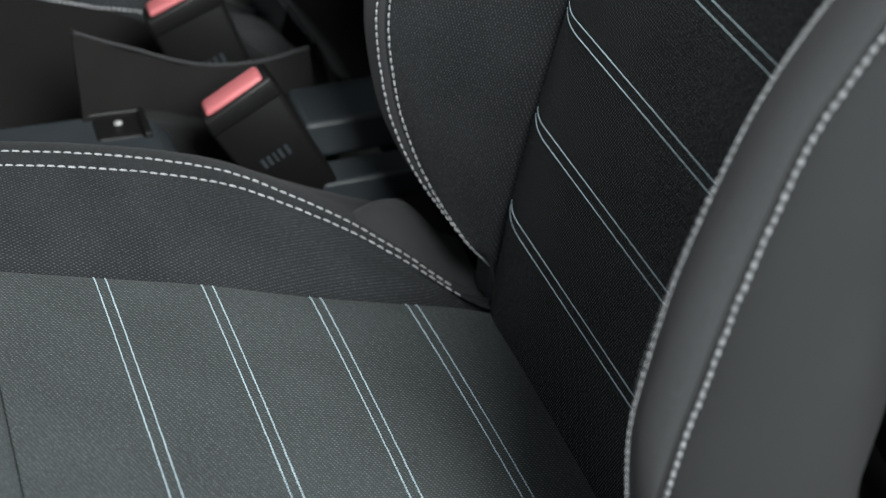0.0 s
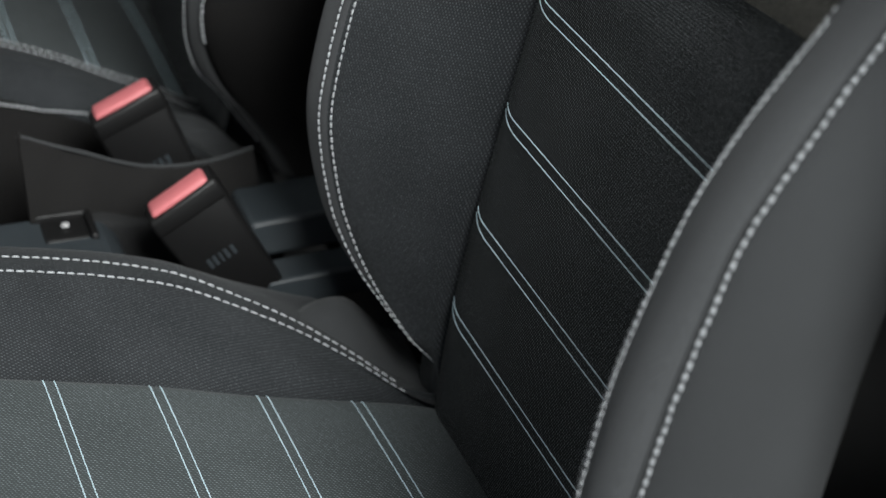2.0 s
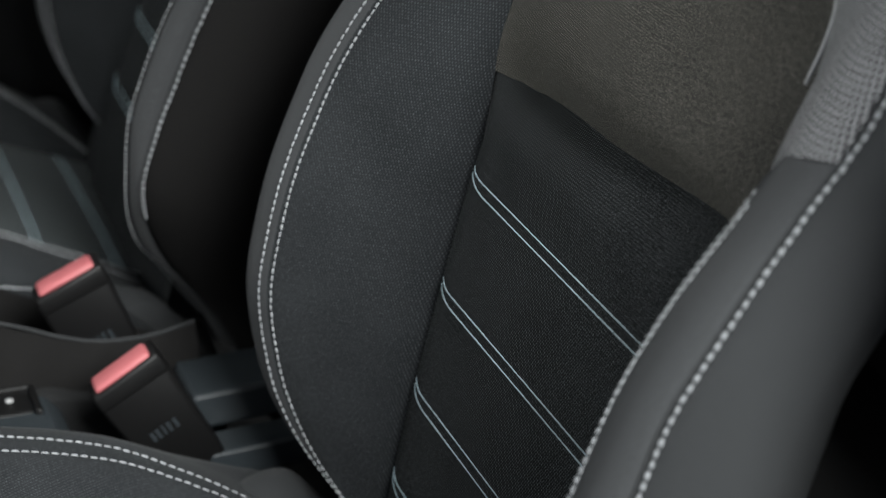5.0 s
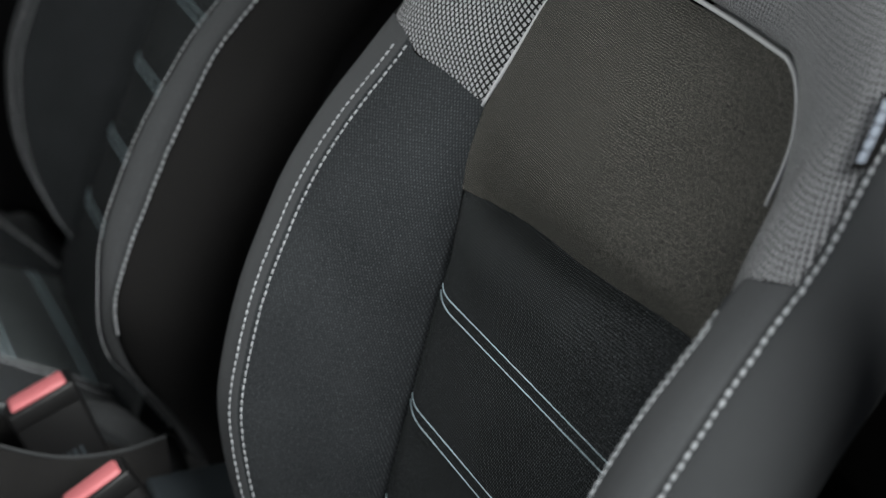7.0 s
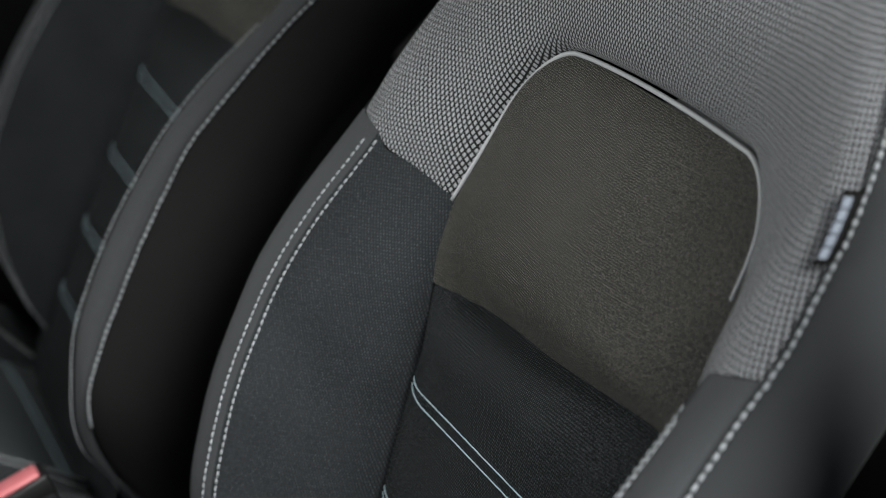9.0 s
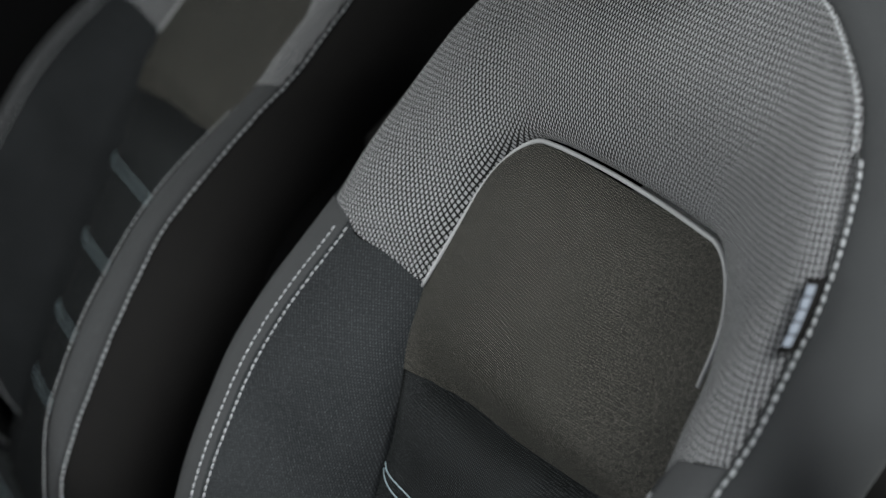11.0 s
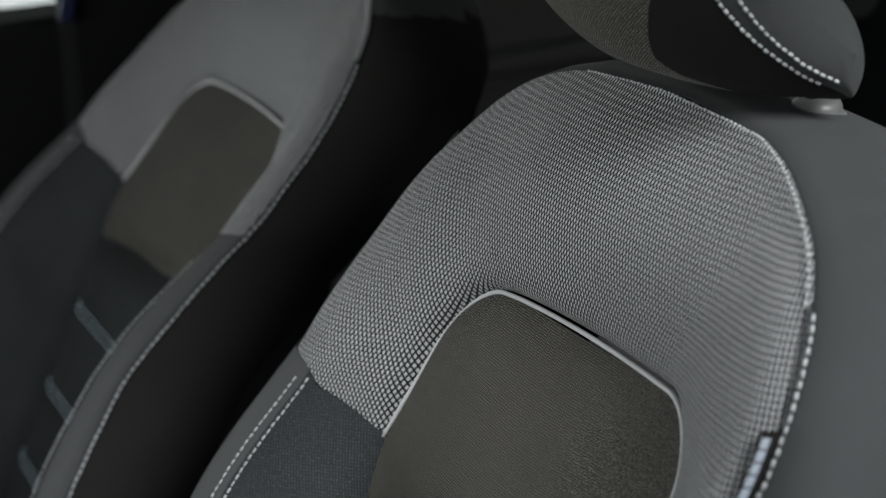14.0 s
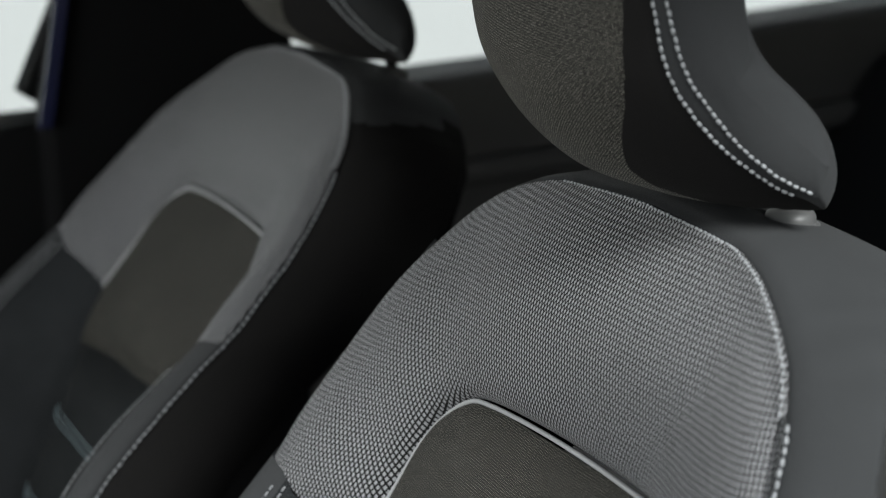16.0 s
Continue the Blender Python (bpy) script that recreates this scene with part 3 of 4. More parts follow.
    for k, a in enumerate(r):
        lows = np.array([low_edge(a, sd) for sd in sides])
        ends = np.array([low_edge(1.0, sd) for sd in sides])
        a_z = a * (1 - near_side) + (lows - 1.0) / (ends - 1.0) * near_side
        z = inner[:, 2] * (1 - a_z) + outer[:, 2] * a_z
        y_lin = inner[:, 1] * (1 - a) + outer[:, 1] * a
        for j in range(len(inner)):
            b2 = float(np.clip((1.118 - inner[j, 2]) / 0.04, 0, 1))
            w, x, xi = shoulder_section(z[j], 0.183 * (1 - b2) + abs(inner[j, 1]) * b2)
            blend = float(np.clip((1.10 - inner[j, 2]) / 0.05, 0, 1))
            y_sec = sides[j] * float(np.interp(a, np.linspace(0, 1, 200), w))
            y = blend * y_sec + (1 - blend) * y_lin[j]
            dep = xi if abs(y) <= w[0] else float(np.interp(abs(y), w, x))
            if blend == 1:
                dep = float(np.interp(a, np.linspace(0, 1, 200), x))
            bulge = (0.026 * (1 - blend) + blend * (0.016 if sides[j] > 0 else 0.008)) * math.sin(math.pi * min(1, a / 0.97)) ** (0.5 if sides[j] > 0 else 0.7) * float(np.clip((z[j] - lows[j] + 0.002) / 0.03, 0.05, 1))
            dep += 0.0035 * max(0, 1 - a / 0.06) - bulge
            g[k, j] = (outer[j, 0] if a == 1 else dep, outer[j, 1] if a == 1 else y, z[j])
    for _ in range(10):
        g[1:-1, 1:-1] = 0.5 * g[1:-1, 1:-1] + 0.125 * (g[1:-1, :-2] + g[1:-1, 2:] + g[:-2, 1:-1] + g[2:, 1:-1])
    flat_x = g[:, :, 0] - curve_at(X_IN, g[:, :, 2])
    arc[0] = g[0, :, 1]
    for k in range(1, 40):
        dy, dx = g[k, :, 1] - g[k - 1, :, 1], flat_x[k] - flat_x[k - 1]
        w = np.clip((np.abs(g[k, :, 1]) - 0.17) / 0.05, 0, 1)
        arc[k] = arc[k - 1] + sides * (w * np.hypot(dx, dy) + (1 - w) * np.abs(dy) * np.sign(dy * sides))
    for _ in range(12):
        arc[:, 1:-1] = 0.5 * arc[:, 1:-1] + 0.25 * (arc[:, :-2] + arc[:, 2:])
    ob = sheet("shoulder_mesh", g, SPACER, back, "silver-grey open spacer mesh", flip=False)
    f3 = g.reshape(-1, 3)
    # the cloth lies along the curve of the shoulder
    zt = np.linspace(0.98, 1.28, 120)
    vt = np.r_[0, np.cumsum(np.hypot(np.diff(zt), np.diff(curve_at(X_IN, zt))))]
    remap(ob, arc.ravel(), np.interp(f3[:, 2], zt, vt))
    line = inner[:-11] + np.array([-0.0025, 0, 0])
    line += np.array([-0.0018, 0.0022, 0]) * (np.clip((-line[:, 1] - 0.10) / 0.04, 0, 1) * np.clip((1.09 - line[:, 2]) / 0.03, 0, 1))[:, None]
    tube("piping", line, np.interp(np.arange(len(line)), [0, 8, len(line) - 9, len(line) - 1], [0.0012, 0.0017, 0.0017, 0.0012]), PIPE, back, "silver-grey piping", 10)
    per = perimeter()
    top = per[(per[:, 2] > 1.197) & (per[:, 1] < 0.112)]
    stitches("seam_thread", top + np.array([-0.0035, 0, 0.0012]), THREAD, back, 0.0052, 0.0009, 0.62, normal=(-0.6, -0.3, 0.75))
    # side and back shell
    ring_d = [0, 0.004, 0.015, 0.035, 0.060, 0.085, 0.105, 0.117, 0.122]
    ring_o = [-0.003, 0.002, 0.008, 0.015, 0.017, 0.011, -0.006, -0.035, -0.10]
    T = np.gradient(per, axis=0)
    nrm = np.stack([np.zeros(len(per)), T[:, 2], -T[:, 1]], 1)
    nrm /= np.linalg.norm(nrm, axis=1)[:, None]
    if nrm[len(per) // 2, 2] < 0:
        nrm = -nrm
    deep = np.interp(per[:, 2], [0.45, 0.75, 1.0, 1.2, 1.27], [1.5, 1.5, 1.3, 1.05, 0.95])[:, None]
    flat_o = [-0.003, 0.002, 0.005, 0.007, 0.006, 0.003, -0.006, -0.030, -0.10]
    low = np.interp(per[:, 2:3], [0.70, 1.05, 1.16], [1.9, 1.1, 1.7])
    up = np.clip((nrm[:, 2:3] - 0.55) / 0.35, 0, 1)
    # low down the side turns to the back sooner than at the shoulder
    deep = deep * np.interp(per[:, 2:3], [0.75, 0.95, 1.06, 1.16], [0.78, 0.76, 0.82, 1.04])
    g = np.array([per + np.array([d, 0, -0.1 * d]) * deep + nrm * (o * (1 - up) * low + p * up) for d, o, p in zip(ring_d, ring_o, flat_o)])
    side_panel = sheet("side_panel", g[:7], PANEL, back, "smooth dark grey side panel", flip=True)
    shell = sheet("back_shell", g[6:], PANEL, back, "smooth black side and back cover", flip=True)
    # shade painted in: darker knit on the console side and low rear shell
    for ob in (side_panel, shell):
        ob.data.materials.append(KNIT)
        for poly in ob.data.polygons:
            if shaded_side * poly.center.y > 0.10 and poly.center.z < 1.235 or ob is shell and poly.center.z < 1.08:
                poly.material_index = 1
    # double seams across the insert
    for z in (0.658, 0.729, 0.805, 0.887):
        for dz in (0.0, -0.0076):
            g2 = np.array([insert_panel(np.array([z + dz * (1 - 0.45 * max(0.0, (c - 0.75) / 0.235)) - 0.003 * (c + 1)]), np.array([c]))[0, 0] for c in np.linspace(-0.985, 0.985, 60)])
            g2[:, 0] += seam_roll(g2[:, 2]) * (1 - np.abs(np.linspace(-0.985, 0.985, 60)) ** np.where(np.arange(60) > 29, 8, 24))
            stitches("cross_seam_thread", g2 + np.array([-0.0005, 0, 0]), THIN_THREAD, back, 0.0030, 0.00055, 0.86, 0.0002, (-1, 0, 0.2))
    # side tag with an unreadable woven line, as short bars
    tz = np.linspace(1.113, 1.147, 12)
    ed = seam_offset(tz, X_OUT, W_OUT, -1)
    g = np.array([ed + np.array([dx, dy, 0]) for dx, dy in ((-0.0130, -0.0005), (-0.0105, -0.0030), (-0.007, -0.0042), (-0.0025, -0.0028), (0.0, 0.0))])
    tag = sheet("side_tag", g, KNIT, back, "small black woven tag with pale blue-grey bars")
    for k in range(5):
        z0 = 1.1165 + 0.0057 * k
        ed = seam_offset(np.linspace(z0, z0 + 0.0049, 6), X_OUT, W_OUT, -1)
        rise = 0.0007 * np.sin(np.linspace(0.3, math.pi - 0.3, 6))[:, None] * np.array([[-0.7, -0.7, 0]])
        g = np.array([ed + rise + np.array([dx, dy, 0]) for dx, dy in ((-0.0124, -0.0018), (-0.0112, -0.0031), (-0.0100, -0.0042), (-0.0088, -0.0048))])
        sheet("tag_bar", g, TAGCLOTH, back, "pale blue-grey woven bar")
    # seat cushion
    xs = np.linspace(0.177, 0.61, 100)
    cush = sheet("cushion", cushion_insert(xs, cols), CUSHION, seat, "dark grey twill cushion centre", flip=True)
    xs = np.linspace(-0.01, 0.1785, 40)
    P = cushion_insert(xs, cols)
    P[-1, :, 2] -= 0.005
    P[-2, :, 2] -= 0.001
    sheet("cushion_front", P, CUSHION, cush, flip=True)
    xs = np.linspace(-0.015, 0.548, 120)
    c2 = np.linspace(0, 1, 49)
    for side in (1, -1):
        sheet("cushion_bolster", cushion_bolster(side, xs, c2[c2 <= 0.8126]), BOLSTER, cush, "charcoal woven cushion bolster", flip=side < 0)
        sheet("cushion_side", cushion_bolster(side, xs, c2[c2 >= 0.8124]), KNIT, cush, "black knit cushion side", flip=side < 0)
        sx = np.linspace(0.03, 0.514, 120)
        stitches("seam_thread", np.array([cushion_bolster(side, np.array([x]), np.array([np.interp(x, [0.3, 0.34, 0.38, 0.42, 0.46], [0.825, 0.815, 0.787, 0.755, 0.71])]))[0, 0] for x in sx if x < (0.465 if side < 0 else 0.36)]) + np.array([0, 0.0006 * side, 0]), THREAD, cush, 0.0046, 0.0011, normal=(0, side, 0.3))
        for c in (0.555, 0.468):
            stitches("seam_thread", cushion_bolster(side, sx, np.array([c]))[:, 0] + np.array([0, 0, 0.0006]), THREAD, cush, 0.0072, 0.0008, normal=(-0.2, -0.3, 0.9))
    for x in (0.254, 0.326, 0.401, 0.470):
        for dx in (0.0, 0.0075):
            g2 = cushion_insert(np.array([x + dx]), np.linspace(-0.985, 0.985, 60))[0]
            g2[:, 0] += (0.038 if x > 0.45 else 0.02) * (0.155 - g2[:, 1])
            g2[:, 2] = [float(cushion_insert(np.array([p[0]]), np.array([p[1] / C_HALF]))[0, 0, 2]) for p in g2]
            stitches("cross_seam_thread", g2 + np.array([0, 0, 0.0002]), THIN_THREAD, cush, 0.0030, 0.00055, 0.86, 0.0002, (0, 0, 1))
    # soft cloth gusset that closes the gap between cushion bolster and backrest
    gx = np.linspace(0.455, 0.556, 30)
    for side in (1, -1):
        foot = cushion_bolster(side, gx, np.array([0.60]))[:, 0] - np.array([0, 0, 0.003])
        crest = np.stack([gx + 0.004, np.full(30, side * 0.262), curve_at([(0.455, 0.604), (0.478, 0.610), (0.495, 0.606), (0.52, 0.576), (0.56, 0.512), (0.59, 0.47)], gx)], 1)
        g = []
        for k in np.linspace(0, 1, 16):
            p = foot * (1 - k) + crest * k
            p[:, 2] += (0.006 + 0.0025 * np.sin(gx * 95)) * math.sin(math.pi * k)
            g.append(p)
        drop = crest - np.array([0, 0, 0.08]) + np.array([0, side * 0.012, 0])
        g.append(crest * 0.7 + drop * 0.3)
        g.append(drop)
        sheet("gusset", g, PANEL, cush, "soft dark cloth gusset", flip=side < 0)
    # headrest
    g = headrest_grid()
    n = len(g)
    # the woven face narrows downwards between two smooth strips
    limit = np.where(np.arange(121) < 62, np.interp(g[n // 2][:, 2], [1.28, 1.295, 1.31, 1.33, 1.35, 1.37, 1.41], [0.045, 0.048, 0.060, 0.077, 0.093, 0.102, 0.109]), 0.109)
    limit[:8] = limit[8]
    limit[62:] = np.interp(np.arange(62, 121), [62, 100, 120], [0.109, 0.109, limit[0]])

    def across(i, y):
        return np.stack([np.interp(y, g[:, i, 1], g[:, i, k]) for k in range(3)], 1)
    face = np.array([across(i, np.linspace(-1, 1, 41) * limit[i]) for i in range(121)])
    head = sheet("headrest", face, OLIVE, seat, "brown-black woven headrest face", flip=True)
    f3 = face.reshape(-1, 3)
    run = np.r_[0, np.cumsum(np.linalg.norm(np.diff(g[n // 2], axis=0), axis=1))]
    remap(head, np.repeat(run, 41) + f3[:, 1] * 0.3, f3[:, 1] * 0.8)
    for side in (-1, 1):
        strip = np.array([across(i, side * np.linspace(limit[i], g[n - 4, 0, 1], 14)) for i in range(121)])
        sheet("headrest_strip", strip, KNIT, head, "smooth black strip beside the woven face", flip=side > 0)
    for side, rows in ((-1, g[:4][::-1]), (1, g[n - 4:])):
        sheet("headrest_side", np.concatenate([rows, side_cap(rows[-1], side)[1:]]), PANEL, head, "smooth black headrest side", flip=side > 0)
        hi = 60
        for off in (0.0, 0.006):
            line = rows[2 if off else 0][0 if off else 3:hi] + np.array([0.0, side * 0.0008, 0])
            stitches("seam_thread", line, THREAD, head, 0.0052, 0.0010, normal=(-0.5, side * 0.85, 0.0))
    for side in (-1, 1):
        y = side * 0.075
        tube("post", [(0.866, y, 1.264), (0.860, y, 1.30)], 0.006, PLASTIC, head, "black headrest post", 12)
        turn_a = np.linspace(0, 2 * math.pi, 33)
        rings = [(0.0005, 0.0068), (0.006, 0.0067), (0.0115, 0.0060), (0.0145, 0.0043), (0.0158, 0.0015), (0.0160, -0.0015), (0.0158, -0.0030), (0.0176, -0.0032), (0.0186, -0.0042), (0.0188, -0.009)]
        bm_rows = [np.stack([0.866 + r * np.cos(turn_a), y + r * np.sin(turn_a), np.full(33, 1.2650 + h)], 1) for r, h in rings]
        sheet("guide_sleeve", bm_rows, SLEEVE, back, "grey plastic headrest guide button")
    return seat

near_seat = build_seat("charcoal cloth front car seat with pale stitching and silver mesh shoulders", "front seats", 1)
far_seat = copy_thing(near_seat, pose(0.5605, 0.7860, 0.6768, 0, 8.13, -1.92) @ pose(-0.6, 0, -0.65))
# its cushion is set lower and farther back than the other seat's
for ob in far_seat.children:
    if ob.name.startswith("cushion"):
        ob.matrix_local = (pose(0.5605, 0.7860, 0.6768, 0, 8.13, -1.92) @ pose(-0.6, 0, -0.65)).inverted() @ pose(0.5849, 0.8335, 0.6351, 0, 7.39, -1.0) @ pose(-0.6, 0, -0.65)
# the far seat's console side takes the same darker knit as painted shade
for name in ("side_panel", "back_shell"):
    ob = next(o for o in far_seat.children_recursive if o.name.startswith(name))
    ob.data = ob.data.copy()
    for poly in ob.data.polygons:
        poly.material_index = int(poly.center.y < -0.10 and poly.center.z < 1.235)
# the far seat carries its tag on its own door side
for ob in [o for o in far_seat.children_recursive if o.name.startswith(("side_tag", "tag_bar"))]:
    ob.data = ob.data.copy()
    for v in ob.data.vertices:
        v.co.y = -v.co.y
    ob.data.flip_normals()

# ---- the car round the seats ----
def plain(name, bm, material, label, category, kind="structure", smooth=False):
    return tagged(part(name, bm, material, None, smooth=smooth), label, category, "", kind)

plain("ground", box_bm(-60, 60, -60, 60, -0.06, 0.0, 0), ASPHALT, "grey asphalt ground under the car", "ground")
plain("floor", box_bm(-1.2, 2.2, -0.45, 1.22, 0.15, 0.25, 0), CARPET, "black carpeted car floor", "floor")
# unseen; its front edge is set to keep the sun off the far seat
plain("ceiling", box_bm(-0.25, 2.3, -0.42, 1.15, 1.62, 1.66, 0.01), LINING, "unseen pale grey headlining that shades the far seat", "ceiling")

def prism(points, y0, y1, bevel=0.006):
    """A slab with that outline in length and height, from y0 to y1."""
    bm = bmesh.new()
    lo = [bm.verts.new((x, y0, z)) for x, z in points]
    hi = [bm.verts.new((x, y1, z)) for x, z in points]
    n = len(points)
    bm.faces.new(lo)
    bm.faces.new(hi[::-1])
    for i in range(n):
        bm.faces.new((lo[i], hi[i], hi[(i + 1) % n], lo[(i + 1) % n]))
    bmesh.ops.recalc_face_normals(bm, faces=bm.faces[:])
    if bevel:
        bmesh.ops.bevel(bm, geom=bm.edges[:], offset=bevel, segments=2, affect="EDGES", profile=0.5)
    return bm

# far side: doors, pillar and panes
door = tagged(empty("door_1"), "dark plastic front door lining below a bright side window", "door", "", "structure")
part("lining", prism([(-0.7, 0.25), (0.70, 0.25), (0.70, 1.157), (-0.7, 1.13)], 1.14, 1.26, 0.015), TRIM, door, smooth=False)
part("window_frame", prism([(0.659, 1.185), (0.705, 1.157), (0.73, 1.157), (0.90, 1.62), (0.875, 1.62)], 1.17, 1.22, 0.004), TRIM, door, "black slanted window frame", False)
part("painted_edge", prism([(0.657, 1.16), (0.673, 1.16), (0.767, 1.62), (0.753, 1.62)], 1.09, 1.099, 0.002), PAINT, door, "deep blue painted door edge", False)
door = tagged(empty("door_2"), "dark plastic rear door lining with a ledge under the window", "door", "", "structure")
part("lining", prism([(0.95, 0.25), (2.3, 0.25), (2.3, 1.215), (1.62, 1.186), (1.25, 1.164), (0.95, 1.156)], 1.14, 1.26, 0.012), REAR_TRIM, door, smooth=False)
part("ledge", prism([(0.97, 1.03), (2.2, 1.07), (2.2, 1.10), (0.97, 1.06)], 1.10, 1.15, 0.012), REAR_TRIM, door, "rounded ledge", False)
part("armrest", prism([(1.0, 0.86), (2.0, 0.90), (2.0, 0.97), (1.0, 0.93)], 1.06, 1.15, 0.02), REAR_TRIM, door, "rounded armrest", False)
for name, pts in (("window_1", [(-0.6, 1.13), (0.68, 1.15), (0.86, 1.62), (-0.2, 1.62)]), ("window_2", [(0.95, 1.15), (2.2, 1.20), (2.0, 1.62), (0.95, 1.62)])):
    ob = plain(name, prism(pts, 1.196, 1.200, 0), GLASS, "clear side window pane", "window")
    ob.visible_shadow = False
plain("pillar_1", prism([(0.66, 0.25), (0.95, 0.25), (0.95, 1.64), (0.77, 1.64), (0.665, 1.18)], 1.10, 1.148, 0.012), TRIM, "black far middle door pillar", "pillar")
# lower front edge, out of view, is pushed forward to shade the side panel
plain("pillar_2", prism([(0.645, 0.25), (0.80, 0.25), (0.80, 1.0), (0.735, 1.16), (0.724, 1.20), (0.748, 1.32), (0.825, 1.62), (0.785, 1.62), (0.708, 1.318), (0.692, 1.236), (0.685, 1.142), (0.645, 0.985)], -0.46, -0.43, 0.008), PILLAR, "grey near middle door pillar trim", "pillar")
# unseen dashboard and hood, raised to keep windscreen light off the lower seats
dash = tagged(empty("dashboard"), "unseen dark dashboard with a raised hood, added to shade the seats", "dashboard", "", "structure")
part("body", prism([(-1.2, 0.4), (-0.42, 0.45), (-0.28, 0.78), (-0.31, 1.11), (-1.2, 1.15)], -0.42, 1.15, 0.03), TRIM, dash, smooth=False)
part("instrument_hood", prism([(-0.60, 0.95), (-0.33, 0.95), (-0.29, 1.18), (-0.56, 1.17)], -0.30, 0.33, 0.03), TRIM, dash, "unseen raised hood that shades the near seat", smooth=False)
plain("sill", prism([(-0.9, 0.15), (0.9, 0.15), (0.9, 0.42), (-0.9, 0.42)], -0.50, -0.40, 0.02), PAINT, "deep blue painted door sill", "sill")

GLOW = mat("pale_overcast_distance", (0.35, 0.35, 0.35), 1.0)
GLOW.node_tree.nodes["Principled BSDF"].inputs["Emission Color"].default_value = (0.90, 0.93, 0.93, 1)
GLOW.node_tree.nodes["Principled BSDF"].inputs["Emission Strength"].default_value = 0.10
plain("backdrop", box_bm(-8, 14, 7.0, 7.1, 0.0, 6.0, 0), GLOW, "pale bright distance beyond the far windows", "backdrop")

# the rest of the shell round the seats
roof = tagged(empty("roof"), "deep blue painted car roof", "roof", "", "structure")
part("skin", prism([(-0.30, 1.66), (0.2, 1.69), (1.2, 1.70), (2.1, 1.67), (2.35, 1.62), (2.30, 1.661), (2.0, 1.661), (-0.25, 1.661)][:5] + [(2.3, 1.661), (-0.25, 1.661)], -0.45, 1.20, 0.004), PAINT, roof, smooth=False)
for name, y0, y1 in (("pillar_3", 1.15, 1.20), ("pillar_4", -0.47, -0.42)):
    plain(name, prism([(-0.98, 1.10), (-0.90, 1.10), (-0.20, 1.655), (-0.30, 1.655)], y0, y1, 0.008), PLASTIC, "black slanted windscreen pillar", "pillar")
plain("wall_rear", prism([(2.20, 0.25), (2.34, 0.25), (2.34, 1.30), (2.30, 1.655), (2.24, 1.655), (2.20, 1.25)], -0.42, 1.15, 0.01), REAR_TRIM, "dark rear end of the cabin", "wall")
near_door = tagged(empty("door_3"), "deep blue rear door with a dark lining", "door", "", "structure")
part("lining", prism([(0.83, 0.30), (2.2, 0.30), (2.2, 1.16), (0.83, 1.12)], -0.45, -0.41, 0.01), REAR_TRIM, near_door, smooth=False)
part("skin", prism([(0.83, 0.25), (2.2, 0.25), (2.25, 1.17), (0.83, 1.13)], -0.50, -0.453, 0.01), PAINT, near_door, "deep blue painted door skin", smooth=False)

# between the seats
console = empty("centre_console", "slate grey plastic console between the front seats", "console")
part("body", prism([(-0.5, 0.25), (0.345, 0.25), (0.352, 0.615), (0.338, 0.632), (-0.5, 0.66)], 0.300, 0.428, 0.006), GREY_PLASTIC, console, smooth=False)
# recess shade put into the colour: tray and wall take carpet black
part("rear_tray", prism([(0.352, 0.25), (0.60, 0.25), (0.60, 0.53), (0.352, 0.52)], 0.300, 0.404, 0.006), CARPET, console, "tray behind the buckles, blackened for shade", False)
part("side_wall", prism([(0.33, 0.25), (0.46, 0.25), (0.46, 0.60), (0.40, 0.615), (0.33, 0.634)], 0.405, 0.428, 0.004), CARPET, console, "wall of the buckle recess, blackened for shade", False)
part("rail_cover", prism([(0.443, 0.60), (0.60, 0.60), (0.60, 0.632), (0.449, 0.632)], 0.356, 0.421, 0.004), GREY_PLASTIC, console, "slate grey rail cover", False)
part("lower_rail_cover", prism([(0.440, 0.575), (0.60, 0.575), (0.60, 0.600), (0.452, 0.600)], 0.316, 0.352, 0.003), GREY_PLASTIC, console, "slate grey lower rail cover", False)
switch = part("switch", prism([(0.291, 0.628), (0.327, 0.626), (0.327, 0.634), (0.291, 0.636)], 0.380, 0.416, 0.003), PLASTIC, console, "black switch with a white mark", False)
bm = bmesh.new()
bmesh.ops.create_cone(bm, cap_ends=True, segments=20, radius1=0.0035, radius2=0.003, depth=0.002)
for v in bm.verts:
    v.co = Vector((v.co.x + 0.310, v.co.y + 0.401, v.co.z + 0.6365))
part("mark", bm, WHITE, switch, "white round mark")
for i, (a, b) in enumerate((((0.287, 0.640), (0.331, 0.638)), ((0.327, 0.638), (0.333, 0.637)))):
    y0, y1 = ((0.416, 0.422), (0.376, 0.420))[i]
    part("switch_rim", prism([(a[0], 0.628), (b[0], 0.628), b, a], y0, y1, 0.002), PLASTIC, switch, "raised rim", False)

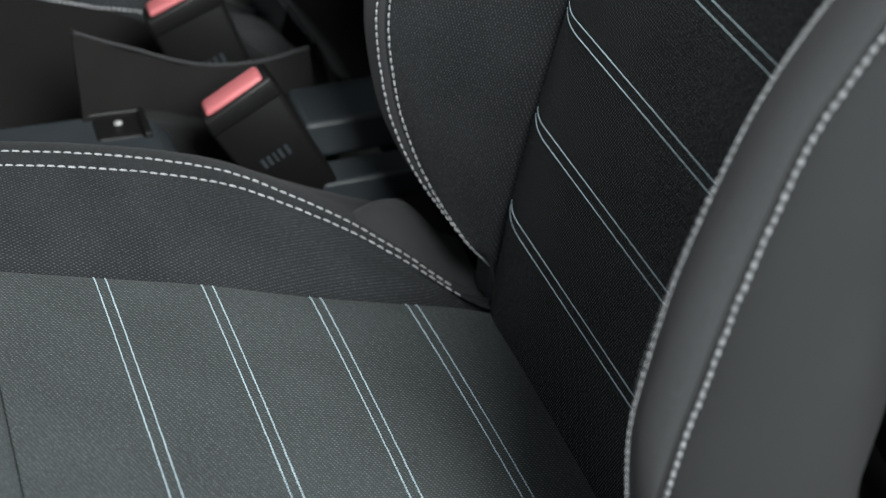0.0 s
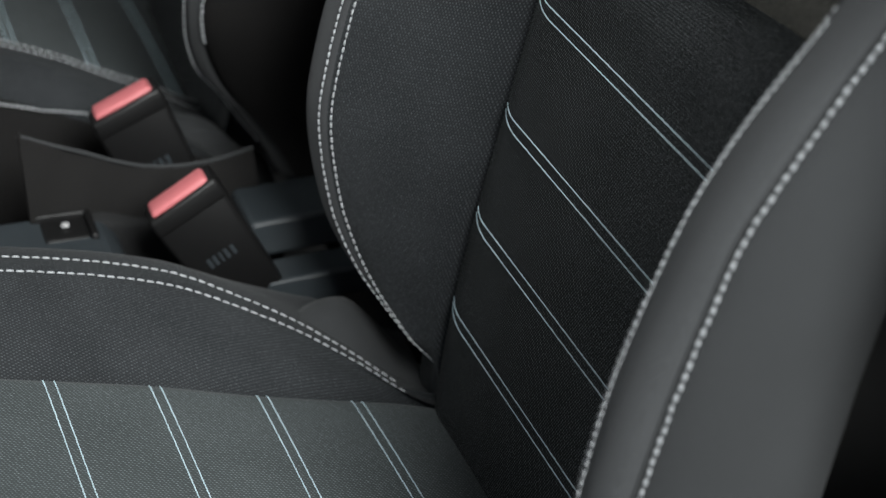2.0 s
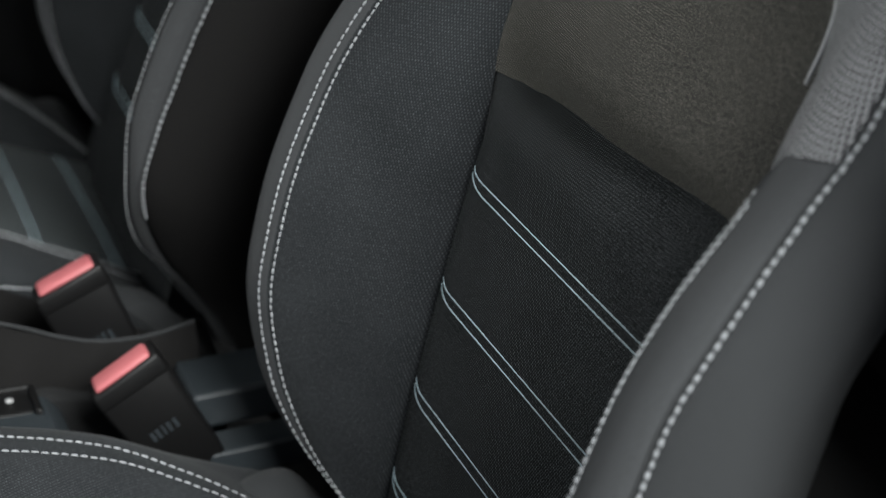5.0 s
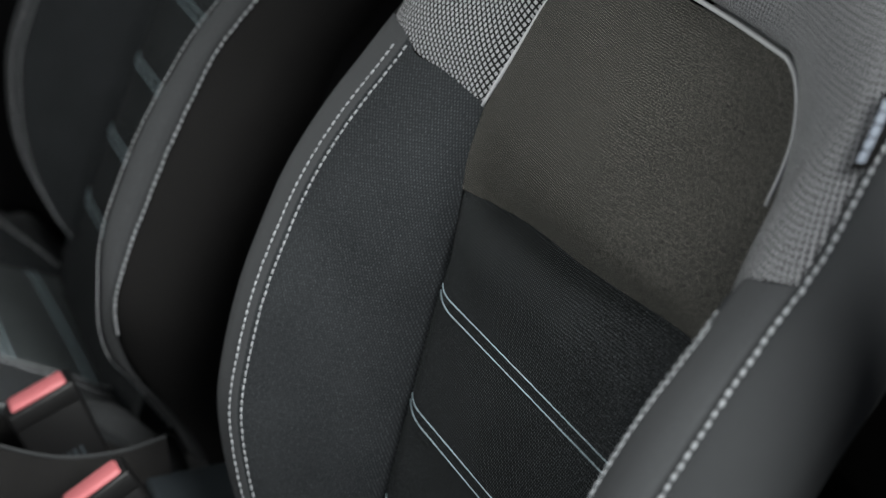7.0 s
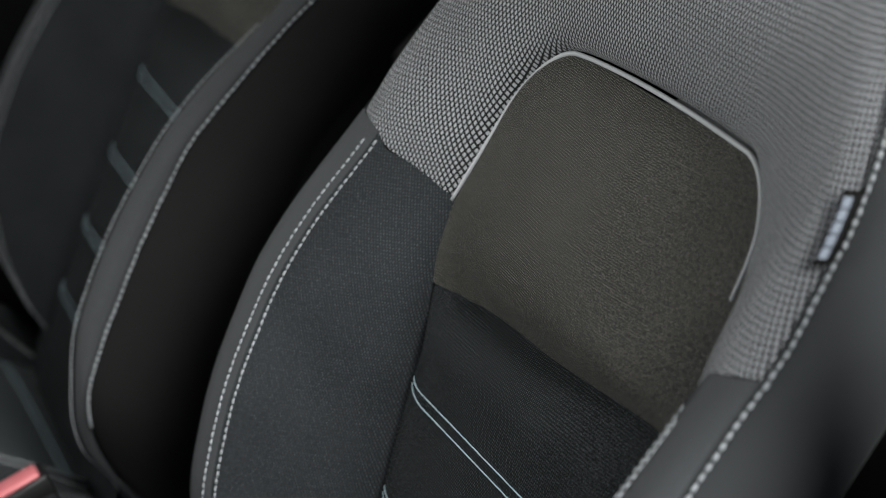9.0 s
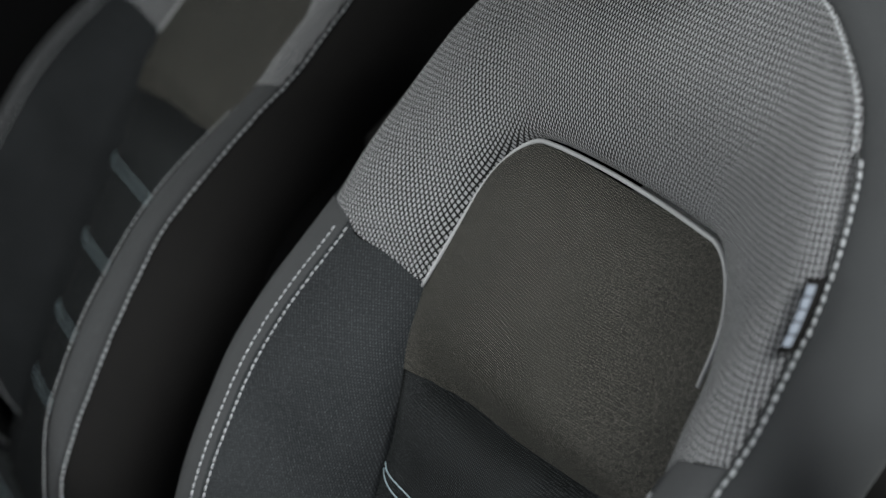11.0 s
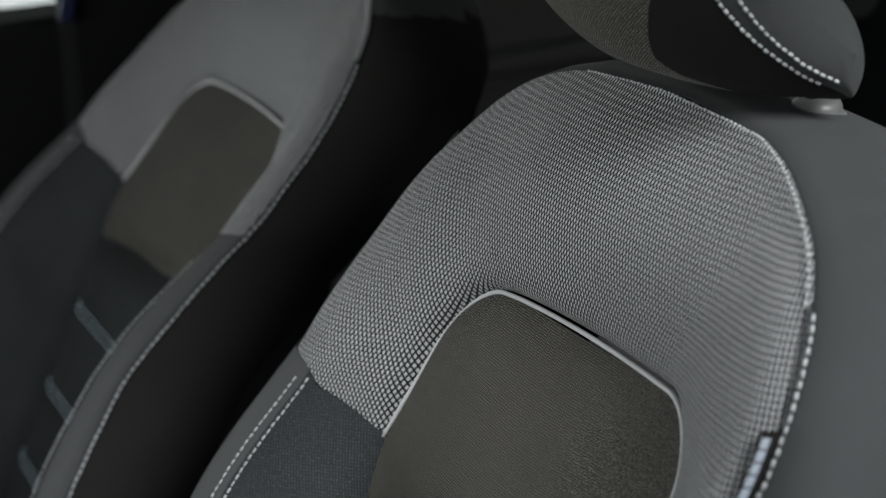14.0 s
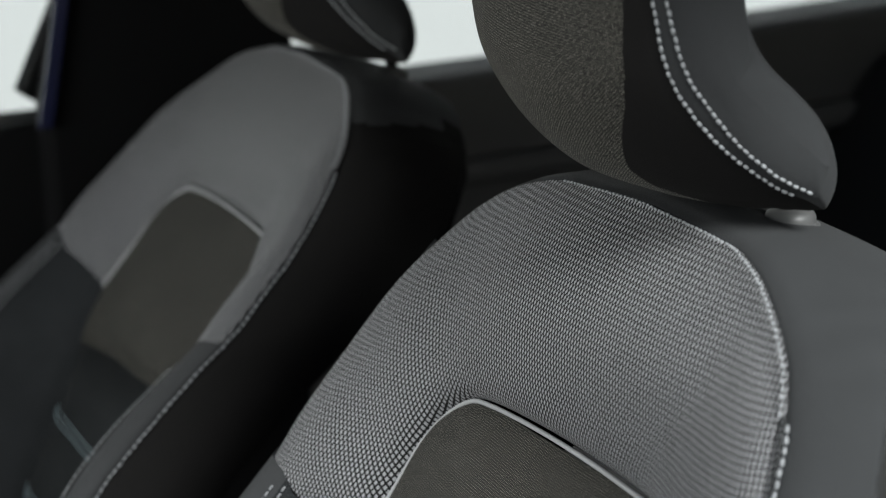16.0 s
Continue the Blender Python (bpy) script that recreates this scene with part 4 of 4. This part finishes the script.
flap_top = [(0.285, 0.709), (0.31, 0.696), (0.334, 0.685), (0.36, 0.672), (0.385, 0.663), (0.41, 0.659), (0.44, 0.659), (0.47, 0.664)]
fx = np.linspace(0.285, 0.47, 40)
fz = curve_at(flap_top, fx)
fg = []
for k in np.linspace(0, 1, 14):
    z = fz * (1 - k) + 0.60 * k
    y = 0.424 - 0.006 * math.sin(math.pi * k) + 0.002 * np.sin(fx * 60) + 0.0015 * np.sin(fx * 140 + k * 5)
    fg.append(np.stack([fx, y, z], 1))
flap = empty("seat_side_pocket", "black cloth pocket on the side of the seat", "pocket")
sheet("panel", fg, KNIT, flap, flip=True)
tube("hem", np.stack([fx, np.full(40, 0.4235), fz], 1), 0.0016, PANEL, flap, "rolled top hem", 8)
tube("side_seam", [(0.286, 0.4225, z) for z in np.linspace(0.61, 0.712, 12)], 0.0014, KNIT, flap, "upright seam", 6)

def buckle(x, y, z, tilt, lean=0):
    b = empty("seat_belt_buckle", "black plastic seat belt buckle with a red release button", "belt buckle", "belt buckles", (x, y, z))
    b.rotation_euler = (radians(lean), radians(tilt), 0)
    part("body", prism([(-0.030, 0.0), (0.030, 0.0), (0.031, -0.02), (0.027, -0.11), (-0.027, -0.11), (-0.031, -0.02)], -0.013, 0.013, 0.004), PLASTIC, b)
    part("collar", prism([(-0.0305, 0.0), (0.0305, 0.0035), (0.0312, -0.016), (-0.0312, -0.016)], -0.0138, 0.0138, 0.003), PLASTIC, b, "black top collar")
    part("button", prism([(-0.0265, 0.0), (0.0255, 0.0), (0.0245, 0.0072), (-0.0245, 0.0060)], -0.0108, 0.0100, 0.003), RED, b, "red release button")
    for dx, w in ((-0.011, 0.003), (-0.006, 0.003), (-0.001, 0.002), (0.004, 0.003), (0.010, 0.003)):
        part("raised_mark", prism([(dx - w / 2, -0.062), (dx + w / 2, -0.062), (dx + w / 2, -0.053), (dx - w / 2, -0.053)], -0.0134, -0.0126, 0), GREY_PLASTIC, b, "raised unreadable mark", False)
    return b

buckle(0.391, 0.33, 0.682, -27)
buckle(0.374, 0.452, 0.709, -20)
rear = empty("rear_bench", "black cloth rear bench seat", "rear seat")
part("seat", box_bm(1.20, 1.70, -0.35, 1.10, 0.35, 0.62, 0.05), KNIT, rear)
part("backrest", prism([(1.40, 0.55), (1.80, 0.55), (1.98, 1.16), (1.82, 1.18), (1.72, 1.13), (1.645, 1.04), (1.56, 0.94)], -0.35, 1.132, 0.015), PANEL, rear, "smooth dark grey backrest")
